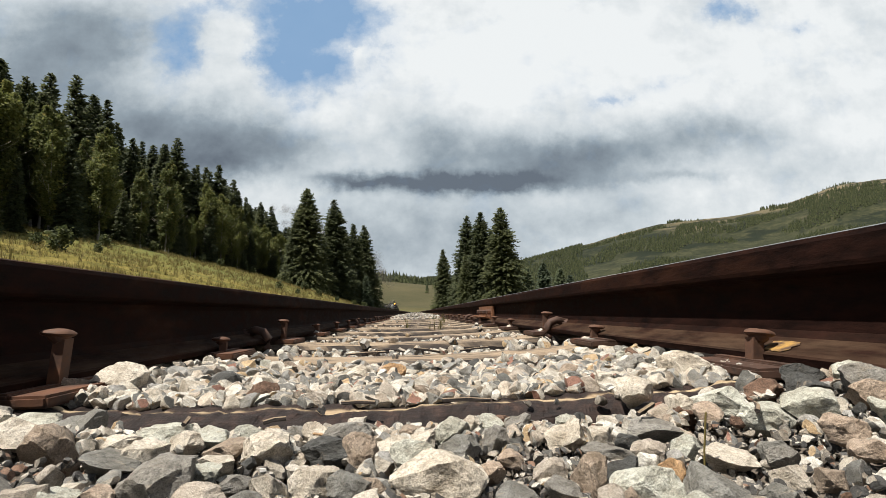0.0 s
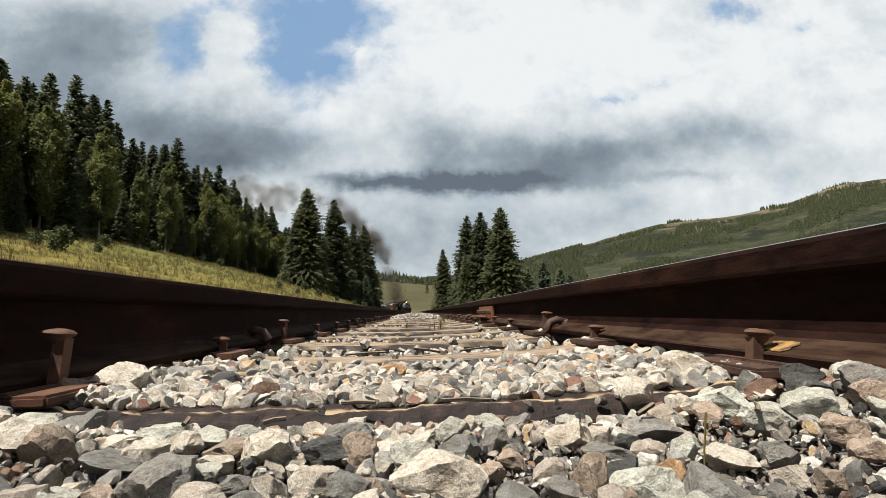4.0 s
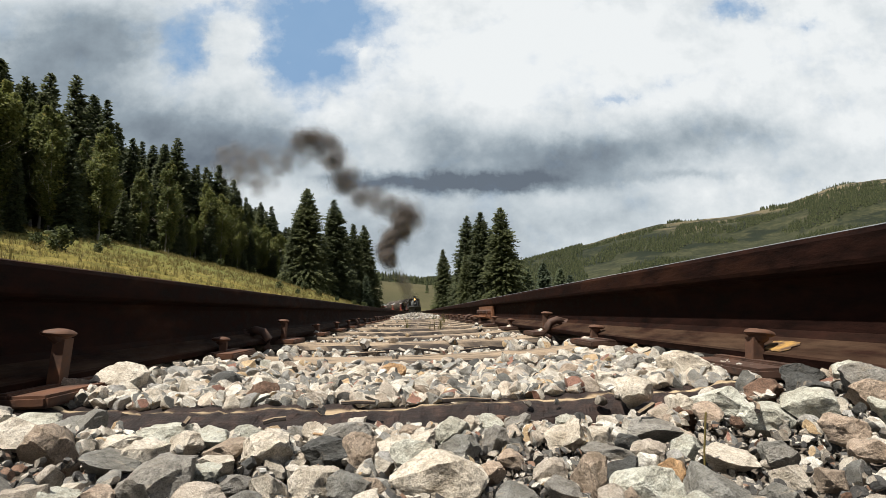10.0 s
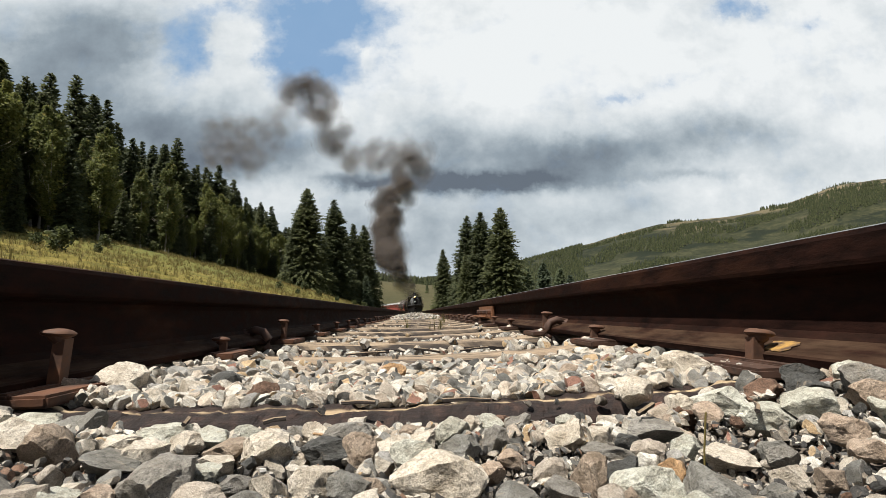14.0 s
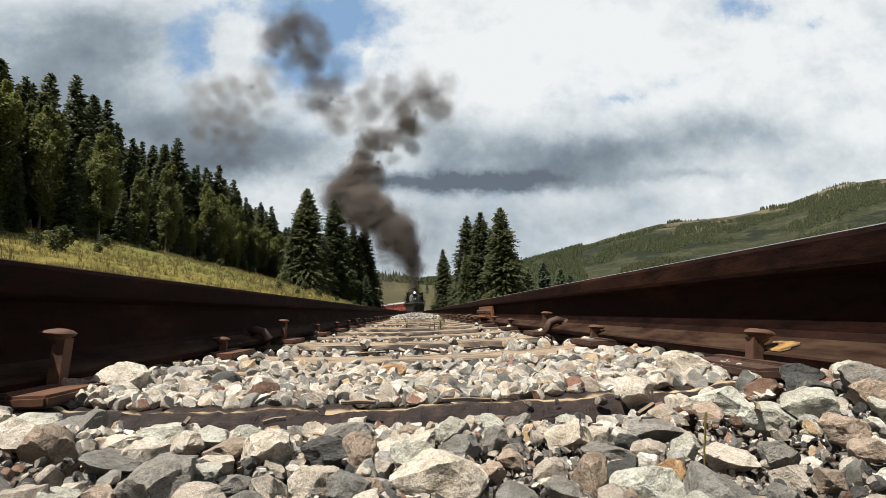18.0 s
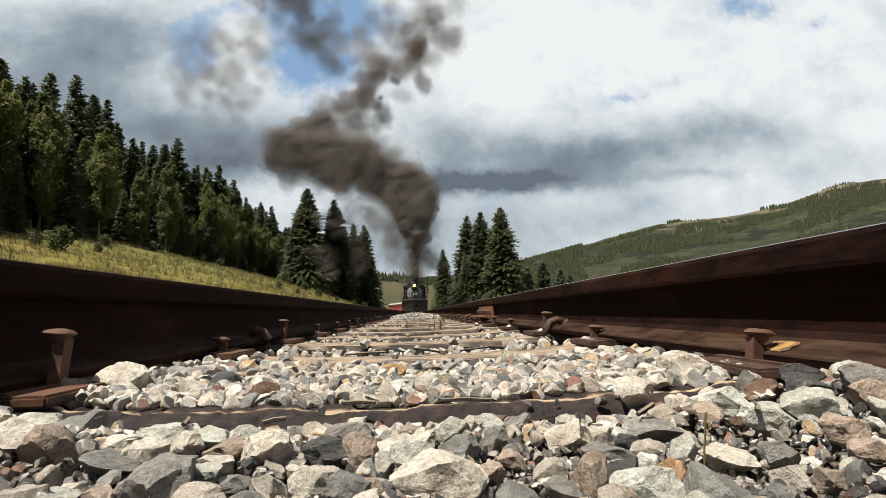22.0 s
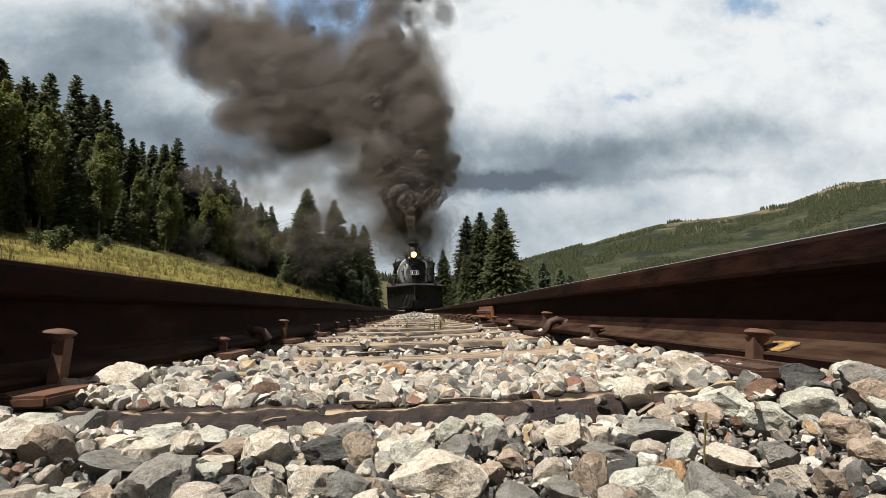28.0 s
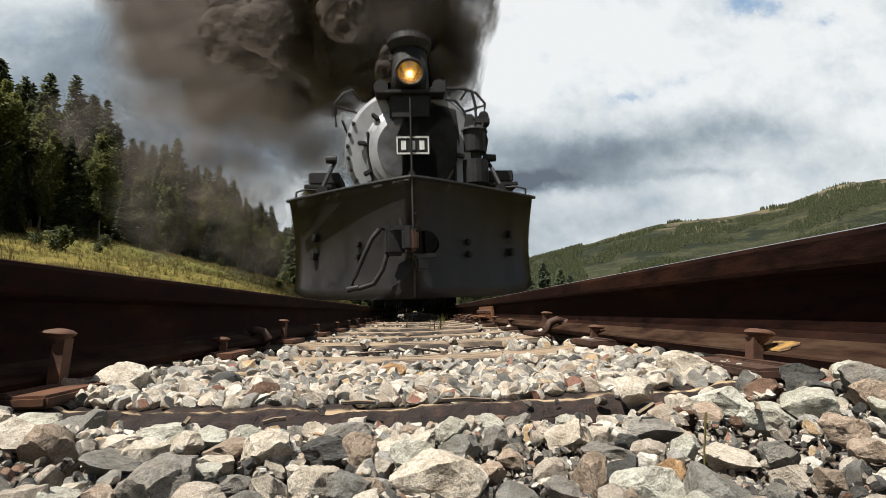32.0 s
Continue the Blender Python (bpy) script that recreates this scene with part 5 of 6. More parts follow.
def plow(loco):
    """Pilot plow: two upright steel wings that meet in a nose, with a sloping top deck."""
    lo, hi, back = 0.215, 1.52, 0.92
    nose_t, nose_b = (0, 0.0, hi), (0, -0.02, lo)
    for s in (-1, 1):
        bm = bmesh.new()
        n, m = 14, 10
        rows = []
        for i in range(n + 1):
            u = i / n
            col = []
            for j in range(m + 1):
                w = j / m
                belly = 0.16 * math.sin(math.pi * w) * (0.25 + 0.75 * u) - 0.10 * w ** 3 * (0.3 + 0.7 * u)
                zb = lo + 0.05 * u ** 1.5 + 0.10 * max(0.0, u - 0.8) ** 2 / 0.04
                zt = hi - 0.06 * u
                wing = 1.51 - 0.045 * (1 - w)
                col.append(bm.verts.new((s * wing * u, back * u ** 1.15 + belly - 0.02 * (1 - w), zb + (zt - zb) * w)))
            rows.append(col)
        for i in range(n):
            for j in range(m):
                f = (rows[i][j], rows[i + 1][j], rows[i + 1][j + 1], rows[i][j + 1])
                bm.faces.new(f if s > 0 else f[::-1])
        bmesh.ops.solidify(bm, geom=bm.faces[:], thickness=-0.025)
        wing = part("plow_wing", bm, PLOW_PAINT, loco, "dusty dark grey curved plow plate", True)
        # rolled lip along the top edge
        bm = bmesh.new()
        tube(bm, [(s * 1.53 * u, back * u ** 1.15 - 0.03 - 0.10 * (0.3 + 0.7 * u), hi - 0.06 * u + 0.004) for u in [k / 10 for k in range(11)]], 0.022, 8)
        part("plow_lip", bm, BLACK_IRON, wing)
        # deck plate behind the lip
        bm = bmesh.new()
        v = [bm.verts.new(p) for p in ((0, -0.03, hi + 0.005), (s * 1.52, back - 0.10, hi - 0.05), (s * 1.42, back + 0.35, hi + 0.06), (s * 0.95, back + 0.42, hi + 0.16), (0, back + 0.30, hi + 0.17))]
        bm.faces.new(v if s > 0 else v[::-1])
        bmesh.ops.solidify(bm, geom=bm.faces[:], thickness=0.02)
        part("plow_deck", bm, PLOW_PAINT, loco, "dark grey sloping deck plate")
        # bolt heads and scars on the wing
        for x, z in ((0.62, 0.86), (0.63, 0.72), (1.18, 1.0), (1.2, 0.78)):
            bm = bmesh.new()
            u = x / 1.49
            yy = back * u ** 1.15
            box(bm, (s * x, yy + 0.03 + 0.07 * u, z), (0.055, 0.10, 0.06 + 0.03 * (x > 1)), (0, 12, s * 30), 0.008)
            part("stake_bracket", bm, BLACK_IRON, wing)
    # nose seam, coupler, knuckle, hose
    bm = bmesh.new()
    tube(bm, [(0, -0.045, lo + 0.02), (0.004, -0.05, 0.6), (0, -0.05, 1.0), (0, -0.03, hi)], 0.012, 8)
    part("nose_seam", bm, PLOW_PAINT, loco)
    # a solid disc: the shade inside the round opening is painted as black
    bm = bmesh.new()
    cyl(bm, (0.17, 0.30, 0.82), (0.13, 0.03, 0.82), 0.13, None, 24)
    part("opening_shade_disc", bm, OPENING_SHADE, loco, "black disc painted as the shade inside the plow's round opening")
    coup = bmesh.new()
    box(coup, (-0.20, -0.10, 0.82), (0.20, 0.18, 0.30), (0, 0, 12), 0.03)
    box(coup, (-0.05, -0.22, 0.82), (0.13, 0.16, 0.27), (0, 0, -8), 0.04)
    box(coup, (-0.10, -0.16, 0.93), (0.28, 0.15, 0.08), (0, 0, 0), 0.03)
    c = part("coupler", coup, BLACK_IRON, loco, "grey cast-iron coupler")
    bm = bmesh.new()
    box(bm, (0.0, -0.26, 0.80), (0.10, 0.11, 0.22), (0, 0, 20), 0.03)
    part("knuckle", bm, DARK_RUST, c, "rusty coupler knuckle")
    bm = bmesh.new()
    cyl(bm, (-0.12, -0.14, 0.96), (-0.13, -0.14, 1.06), 0.03, 0.02, 10)
    part("lifting_pin", bm, BLACK_IRON, c)
    bm = bmesh.new()
    box(bm, (-0.30, -0.08, 0.97), (0.12, 0.07, 0.07), (0, 20, 0), 0.02)
    part("cut_lever", bm, BLACK_IRON, c)
    bm = bmesh.new()
    tube(bm, [(-0.36, -0.02, 0.96), (-0.44, -0.05, 0.86), (-0.53, -0.07, 0.66), (-0.62, -0.05, 0.46), (-0.66, -0.03, 0.35), (-0.58, -0.05, 0.335), (-0.42, -0.08, 0.38), (-0.33, -0.09, 0.52), (-0.26, -0.09, 0.74), (-0.24, -0.08, 0.86)], 0.026, 10)
    hose = part("air_hose", bm, BLACK_IRON, loco, "looped black rubber air hose", True)
    bm = bmesh.new()
    cyl(bm, (-0.70, -0.04, 0.325), (-0.58, -0.05, 0.35), 0.034, 0.028, 10)
    part("hose_fitting", bm, BLACK_IRON, hose)
    bm = bmesh.new()
    v = [bm.verts.new(p) for p in ((-0.02, -0.07, 0.66), (-0.16, -0.09, 0.58), (-0.24, -0.10, 0.34), (-0.13, -0.11, 0.40), (-0.02, -0.10, 0.52))]
    bm.faces.new(v)
    bmesh.ops.solidify(bm, geom=bm.faces[:], thickness=0.02)
    part("lower_flap", bm, BLACK_IRON, loco)
    bm = bmesh.new()
    box(bm, (0.11, -0.05, 0.66), (0.24, 0.10, 0.05), (0, -6, 25), 0.01)
    box(bm, (0.08, -0.05, 0.58), (0.14, 0.06, 0.14), (0, 0, 25), 0.02)
    part("coupler_shelf", bm, PLOW_PAINT, loco)


def locomotive():
    loco = new("steam_locomotive")
    tagged(loco, "black narrow-gauge steam locomotive with a grey pilot plow and lit headlight", "locomotive")
    plow(loco)
    R, CZ, F = 0.89, 2.27, 1.27
    # smokebox: graphite-grey front ring, door and shell
    bm = bmesh.new()
    frustum(bm, F + 0.06, 3.2, R, R, 0, CZ)
    part("smokebox", bm, GRAPHITE, loco, "silver-grey smokebox streaked with soot", True)
    bm = bmesh.new()
    frustum(bm, F, F + 0.07, R - 0.05, R + 0.015, 0, CZ, 48)
    ring = part("smokebox_front", bm, GRAPHITE, loco, "silver-grey riveted front plate")
    bm = bmesh.new()
    for k in range(3):
        frustum(bm, F - 0.05 - 0.035 * k, F - 0.015 - 0.035 * k, 0.60 - 0.09 * k, 0.645 - 0.05 * k, 0, CZ - 0.03, 40)
    part("smokebox_door", bm, GRAPHITE, loco, "round silver-grey door")
    bm = bmesh.new()
    v = [bm.verts.new((x, F - 0.004, CZ + z)) for x, z in ((-0.20, 0.80), (0.62, 0.55), (0.66, 0.1), (0.56, -0.5), (-0.02, -0.78), (0.0, -0.2), (-0.06, 0.1), (-0.02, 0.35), (-0.26, 0.5), (-0.34, 0.72))]
    bm.faces.new(v[::-1])
    bmesh.ops.solidify(bm, geom=bm.faces[:], thickness=0.002)
    part("soot_streak", bm, SOOT, ring, "black soot and oil over the front")
    bm = bmesh.new()
    frustum(bm, F - 0.132, F - 0.126, 0.45, 0.45, 0.0, CZ - 0.03, 40)
    part("door_boss", bm, SOOT, loco)
    bm = bmesh.new()
    v = [bm.verts.new((x, F - 0.137, CZ - 0.03 + z)) for x, z in ((-0.16, 0.62), (0.40, 0.58), (0.62, 0.3), (0.60, -0.2), (0.40, -0.52), (0.05, -0.64), (-0.14, -0.45), (-0.10, -0.1), (-0.2, 0.15), (-0.1, 0.38))]
    bm.faces.new(v[::-1])
    bmesh.ops.solidify(bm, geom=bm.faces[:], thickness=0.003)
    part("door_soot", bm, SOOT, ring, "black soot over the door")
    for k in range(22):
        a = radians(-205 + 230 * k / 21)
        bm = bmesh.new()
        x, z = (R - 0.035) * math.cos(a), (R - 0.035) * math.sin(a)
        cyl(bm, (x, F - 0.03, CZ + z), (x, F + 0.02, CZ + z), 0.022, 0.03, 6)
        part("front_bolt", bm, BLACK_IRON, ring)
    for k in range(10):
        a = radians(100 + 360 * k / 10)
        bm = bmesh.new()
        x, z = 0.66 * math.cos(a), 0.66 * math.sin(a) - 0.03
        box(bm, (x, F - 0.06, CZ + z), (0.055, 0.07, 0.12), (0, -math.degrees(a) + 90, 0), 0.012)
        part("door_dog", bm, BLACK_IRON, ring)
    bm = bmesh.new()
    tube(bm, [(-0.58, F - 0.05, CZ + 0.22), (-0.58, F - 0.05, CZ - 0.1), (-0.50, F - 0.05, CZ - 0.55)], 0.02, 6)
    part("door_brace", bm, BLACK_IRON, loco)
    bm = bmesh.new()
    tube(bm, [(0.58, F - 0.05, CZ + 0.22), (0.58, F - 0.05, CZ - 0.55)], 0.02, 6)
    part("door_brace", bm, BLACK_IRON, loco)
    # number board: dark plate, white rim, three plain bars
    bm = bmesh.new()
    box(bm, (0.02, F - 0.19, CZ - 0.02), (0.43, 0.03, 0.235), bevel=0.004)
    board = part("number_board", bm, BLACK_IRON, loco, "small dark board with a white rim")
    bm = bmesh.new()
    for cx, cz, sx, sz in ((0.02, 0.09, 0.42, 0.018), (0.02, -0.13, 0.42, 0.018), (-0.184, -0.02, 0.018, 0.235), (0.224, -0.02, 0.018, 0.235)):
        box(bm, (cx, F - 0.208, CZ + cz), (sx, 0.012, sz))
    part("rim", bm, WHITE_PAINT, board)
    for x in (-0.10, 0.02, 0.14):
        bm = bmesh.new()
        box(bm, (x, F - 0.208, CZ - 0.02), (0.065, 0.008, 0.12))
        part("plain_bar", bm, WHITE_PAINT, board)
    bm = bmesh.new()
    tube(bm, [(0, F - 0.23, CZ + 0.62), (0, F - 0.24, CZ - 0.2), (0, F - 0.26, CZ - 0.45), (0.0, F - 0.30, CZ - 0.66)], 0.015, 8)
    box(bm, (0, F - 0.28, CZ - 0.45), (0.09, 0.07, 0.12), (0, 0, 0), 0.015)
    part("flag_rod", bm, BLACK_IRON, loco)
    # headlight on its bracket
    lz = 3.24
    hl = bmesh.new()
    frustum(hl, F - 0.135, F + 0.28, 0.23, 0.24, 0, lz, 28)
    head = part("headlight", hl, BLACK_IRON, loco, "black round headlight, lit", True)
    bm = bmesh.new()
    rings = []
    for k in range(9):
        r = 0.002 + 0.158 * k / 8
        rings.append([bm.verts.new((r * math.cos(q), F - 0.14 - r * r / 0.24, lz + r * math.sin(q))) for q in [2 * math.pi * n / 32 for n in range(32)]])
    for r0, r1 in zip(rings, rings[1:]):
        for n in range(32):
            bm.faces.new((r0[n], r0[(n + 1) % 32], r1[(n + 1) % 32], r1[n]))
    part("reflector", bm, REFLECTOR, head, "warm bowl-shaped reflector", True)
    bm = bmesh.new()
    ball(bm, (0, F - 0.205, lz), 0.03, (1, 1, 1), 3)
    part("bulb", bm, BULB_GLOW, head, "bright bulb")
    bm = bmesh.new()
    for r, back in ((0.20, 0.0), (0.166, 0.0)):
        cyl(bm, (0, F - 0.13, lz), (0, F - 0.262, lz), r, r, 32, False)
    part("lamp_rim", bm, BLACK_IRON, head, "", True)
    bm = bmesh.new()
    tube(bm, [(0.183 * math.cos(q), F - 0.262, lz + 0.183 * math.sin(q)) for q in [2 * math.pi * k / 28 for k in range(29)]], 0.02, 6)
    part("lens_ring", bm, BLACK_IRON, head)
    bm = bmesh.new()
    box(bm, (0, F + 0.05, lz - 0.25), (0.92, 0.55, 0.05), bevel=0.01)
    box(bm, (0, F + 0.02, lz - 0.43), (0.56, 0.36, 0.36), bevel=0.03)
    part("headlight_bracket", bm, BLACK_IRON, loco)
    for s in (-1, 1):
        bm = bmesh.new()
        cyl(bm, (s * 0.40, F + 0.0, lz - 0.08), (s * 0.40, F + 0.25, lz - 0.08), 0.10, 0.10, 14)
        box(bm, (s * 0.40, F + 0.02, lz - 0.17), (0.12, 0.14, 0.10), bevel=0.01)
        part("marker_lamp", bm, BLACK_IRON, loco)
    # stack with its cap
    st = bmesh.new()
    cyl(st, (0, 1.64, 3.05), (0, 1.64, 3.85), 0.29, 0.25, 28)
    stack = part("chimney", st, BLACK_IRON, loco, "sooty black smokestack", True)
    bm = bmesh.new()
    cyl(bm, (0, 1.64, 3.82), (0, 1.64, 3.92), 0.27, 0.33, 28)
    cyl(bm, (0, 1.64, 3.92), (0, 1.64, 4.01), 0.335, 0.32, 28)
    part("chimney_cap", bm, BLACK_IRON, stack)
    # handrails and grab irons around the smokebox
    for s in (-1, 1):
        bm = bmesh.new()
        tube(bm, [(s * 1.02, F + 0.1, 2.62), (s * 1.04, F + 0.1, 2.95), (s * 0.92, F + 0.1, 3.10), (s * 0.80, F + 0.12, 3.16), (s * 0.70, F + 0.14, 3.02)], 0.02, 8)
        tube(bm, [(s * 1.035, F + 0.1, 2.92), (s * 0.74, F + 0.14, 2.84)], 0.016, 6)
        part("grab_iron", bm, BLACK_IRON, loco)
        bm = bmesh.new()
        tube(bm, [(s * 0.95, F + 0.2, 2.75), (s * 0.97, 4.0, 2.85), (s * 0.99, 9.5, 2.9)], 0.018, 6)
        part("handrail", bm, BLACK_IRON, loco)
        bm = bmesh.new()
        tube(bm, [(s * 1.18, 0.95, 1.56), (s * 1.10, F + 0.0, 1.95), (s * 1.05, F + 0.2, 2.16)], 0.026, 8)
        cyl(bm, (s * 1.12, 0.86, 1.60), (s * 1.12, 0.98, 1.60), 0.07, 0.07, 12)
        cyl(bm, (s * 1.02, F + 0.1, 2.16), (s * 1.16, F + 0.1, 2.16), 0.06, 0.05, 10)
        part("deck_brace", bm, BLACK_IRON, loco)
        bm = bmesh.new()
        tube(bm, [(s * 1.46, 0.95, 1.50), (s * 1.46, 0.97, 1.62), (s * 1.36, 1.0, 1.66), (s * 1.20, 1.05, 1.66)], 0.014, 6)
        part("corner_grab", bm, BLACK_IRON, loco)
        bm = bmesh.new()
        box(bm, (s * 1.24, 1.55, 1.78), (0.40, 0.5, 0.05), bevel=0.008)
        box(bm, (s * 1.20, 1.75, 1.93), (0.42, 0.6, 0.16), bevel=0.015)
        part("front_step", bm, BLACK_IRON, loco)
        bm = bmesh.new()
        box(bm, (s * 1.22, 6.0, 1.86), (0.45, 8.2, 0.05), bevel=0.008)
        part("running_board", bm, BLACK_IRON, loco)
        bm = bmesh.new()
        cyl(bm, (s * 1.02, 1.75, 0.98), (s * 1.02, 2.75, 0.98), 0.34, 0.34, 24)
        cyl(bm, (s * 1.0, 1.8, 1.42), (s * 1.0, 2.7, 1.42), 0.22, 0.22, 20)
        part("cylinder", bm, BLACK_IRON, loco, "black steam cylinder")
        bm = bmesh.new()
        box(bm, (s * 0.98, 6.2, 0.72), (0.06, 4.4, 0.10), bevel=0.01)
        part("side_rod", bm, BLACK_IRON, loco)
    # air pumps and pipes on one side of the smokebox front
    for y, dz in ((F - 0.02, 0.0), (F + 0.45, 0.08)):
        bm = bmesh.new()
        cyl(bm, (0.86, y + 0.1, 1.78 + dz), (0.86, y + 0.1, 2.10 + dz), 0.19, 0.19, 18)
        cyl(bm, (0.86, y + 0.1, 2.10 + dz), (0.86, y + 0.1, 2.22 + dz), 0.10, 0.10, 12)
        cyl(bm, (0.86, y + 0.1, 2.22 + dz), (0.86, y + 0.1, 2.52 + dz), 0.17, 0.17, 18)
        cyl(bm, (0.86, y + 0.1, 2.52 + dz), (0.86, y + 0.1, 2.58 + dz), 0.20, 0.16, 18)
        for k in range(8):
            a = k * math.pi / 4
            cyl(bm, (0.86 + 0.17 * math.cos(a), y + 0.1 + 0.17 * math.sin(a), 2.53 + dz), (0.86 + 0.17 * math.cos(a), y + 0.1 + 0.17 * math.sin(a), 2.62 + dz), 0.018, 0.018, 6)
        part("air_pump", bm, BLACK_IRON, loco, "black cylindrical air pump")
    bm = bmesh.new()
    tube(bm, [(0.28, F + 0.05, 3.14), (0.72, F + 0.05, 3.14), (0.86, F + 0.06, 3.10), (0.90, F + 0.06, 2.9), (0.90, F + 0.06, 2.45)], 0.022, 8)
    tube(bm, [(0.35, F + 0.02, 2.98), (0.62, F + 0.02, 2.96), (0.74, F + 0.03, 2.80), (0.80, F + 0.03, 2.6)], 0.018, 8)
    tube(bm, [(0.98, F + 0.05, 2.1), (1.04, F + 0.05, 2.4), (1.0, F + 0.05, 2.7)], 0.022, 8)
    part("pump_pipe", bm, BLACK_IRON, loco)
    bm = bmesh.new()
    box(bm, (0.97, F + 0.05, 2.66), (0.22, 0.18, 0.12), bevel=0.02)
    cyl(bm, (1.0, F - 0.02, 2.72), (1.0, F + 0.2, 2.72), 0.07, 0.07, 12)
    box(bm, (0.80, F + 0.0, 2.62), (0.12, 0.16, 0.22), bevel=0.02)
    part("lubricator", bm, BLACK_IRON, loco)
    # boiler, domes, bell
    bm = bmesh.new()
    frustum(bm, 3.2, 8.6, R - 0.02, R + 0.06, 0, CZ + 0.02)
    boiler = part("boiler", bm, BLACK_IRON, loco, "black jacketed boiler", True)
    for y in (3.3, 4.6, 5.9, 7.2):
        bm = bmesh.new()
        frustum(bm, y, y + 0.06, R + 0.045, R + 0.055, 0, CZ + 0.02)
        part("boiler_band", bm, BLACK_IRON, boiler)
    for y, r, h in ((4.0, 0.36, 0.62), (6.1, 0.40, 0.66)):
        bm = bmesh.new()
        cyl(bm, (0, y, 2.95), (0, y, 2.95 + h), r * 1.1, r, 24)
        ball(bm, (0, y, 2.95 + h), r, (1, 1, 0.45), 3)
        part("dome", bm, BLACK_IRON, loco, "", True)
    bm = bmesh.new()
    tube(bm, arc((0, 3.0, 3.2), 0.2, 0, 180, 8), 0.025, 6)
    cyl(bm, (0, 3.0, 3.14), (0, 3.0, 3.32), 0.17, 0.09, 16)
    part("bell", bm, BRASS, loco, "tarnished brass bell")
    # cab
    bm = bmesh.new()
    for s in (-1, 1):
        box(bm, (s * 1.38, 9.6, 1.95), (0.05, 2.1, 1.0))
        box(bm, (s * 1.38, 9.6, 3.15), (0.05, 2.1, 0.5))
        for y in (8.6, 9.6, 10.6):
            box(bm, (s * 1.38, y, 2.7), (0.05, 0.14, 0.7))
    box(bm, (0, 8.6, 3.25), (2.76, 0.05, 0.4))
    for s in (-1, 1):
        box(bm, (s * 1.28, 8.6, 2.4), (0.16, 0.05, 1.9))
    cab = part("cab", bm, BLACK_IRON, loco, "black steel cab")
    bm = bmesh.new()
    n = 12
    prev = None
    for k in range(n + 1):
        a = radians(180 * k / n)
        x, z = -1.5 * math.cos(a), 3.4 + 0.34 * math.sin(a)
        cur = [bm.verts.new((x, y, z)) for y in (8.4, 11.1)]
        if prev:
            bm.faces.new((prev[0], cur[0], cur[1], prev[1]))
        prev = cur
    bmesh.ops.solidify(bm, geom=bm.faces[:], thickness=0.05)
    part("cab_roof", bm, BLACK_IRON, cab)
    # frame, pilot beam and wheels
    bm = bmesh.new()
    for s in (-1, 1):
        box(bm, (s * 0.38, 5.6, 0.95), (0.12, 9.0, 0.45), bevel=0.02)
    box(bm, (0, 1.15, 1.05), (2.5, 0.25, 0.4), bevel=0.02)
    box(bm, (0, 9.6, 1.2), (2.3, 2.0, 0.3), bevel=0.02)
    part("frame", bm, BLACK_IRON, loco)
    wheelset(loco, 1.9, 0.33, 0, SPINNING)
    for y in (4.0, 5.25, 6.5, 7.75):
        wheelset(loco, y, 0.56, 13, SPINNING)
    wheelset(loco, 9.6, 0.35, 0, SPINNING)
    return loco


def tender():
    t = new("tender")
    tagged(t, "black coal tender coupled behind the locomotive", "tender")
    bm = bmesh.new()
    box(bm, (0, 3.9, 1.75), (2.6, 7.2, 1.5), bevel=0.08)
    part("tank", bm, BLACK_IRON, t)
    bm = bmesh.new()
    for s in (-1, 1):
        box(bm, (s * 1.2, 2.6, 2.75), (0.05, 4.2, 0.55), (0, s * 8, 0), 0.01)
    part("coal_board", bm, BLACK_IRON, t)
    rnd = random.Random(5)
    bm = bmesh.new()
    for k in range(60):
        ball(bm, (rnd.uniform(-1, 1), rnd.uniform(0.8, 4.6), 2.5 + rnd.uniform(0, 0.35)), rnd.uniform(0.12, 0.24), (1, 1.2, 0.8), 1)
    tagged(part("coal", bm, SOOT, t, "heaped black coal"), kind="stuff")
    for yc in (1.7, 6.1):
        bm = bmesh.new()
        for s in (-1, 1):
            box(bm, (s * 0.72, yc, 0.55), (0.12, 2.0, 0.25), bevel=0.02)
        box(bm, (0, yc, 0.75), (1.6, 0.4, 0.3), bevel=0.02)
        part("truck", bm, BLACK_IRON, t)
        for y in (yc - 0.7, yc + 0.7):
            wheelset(t, y, 0.38, 0, SPINNING)
    return t


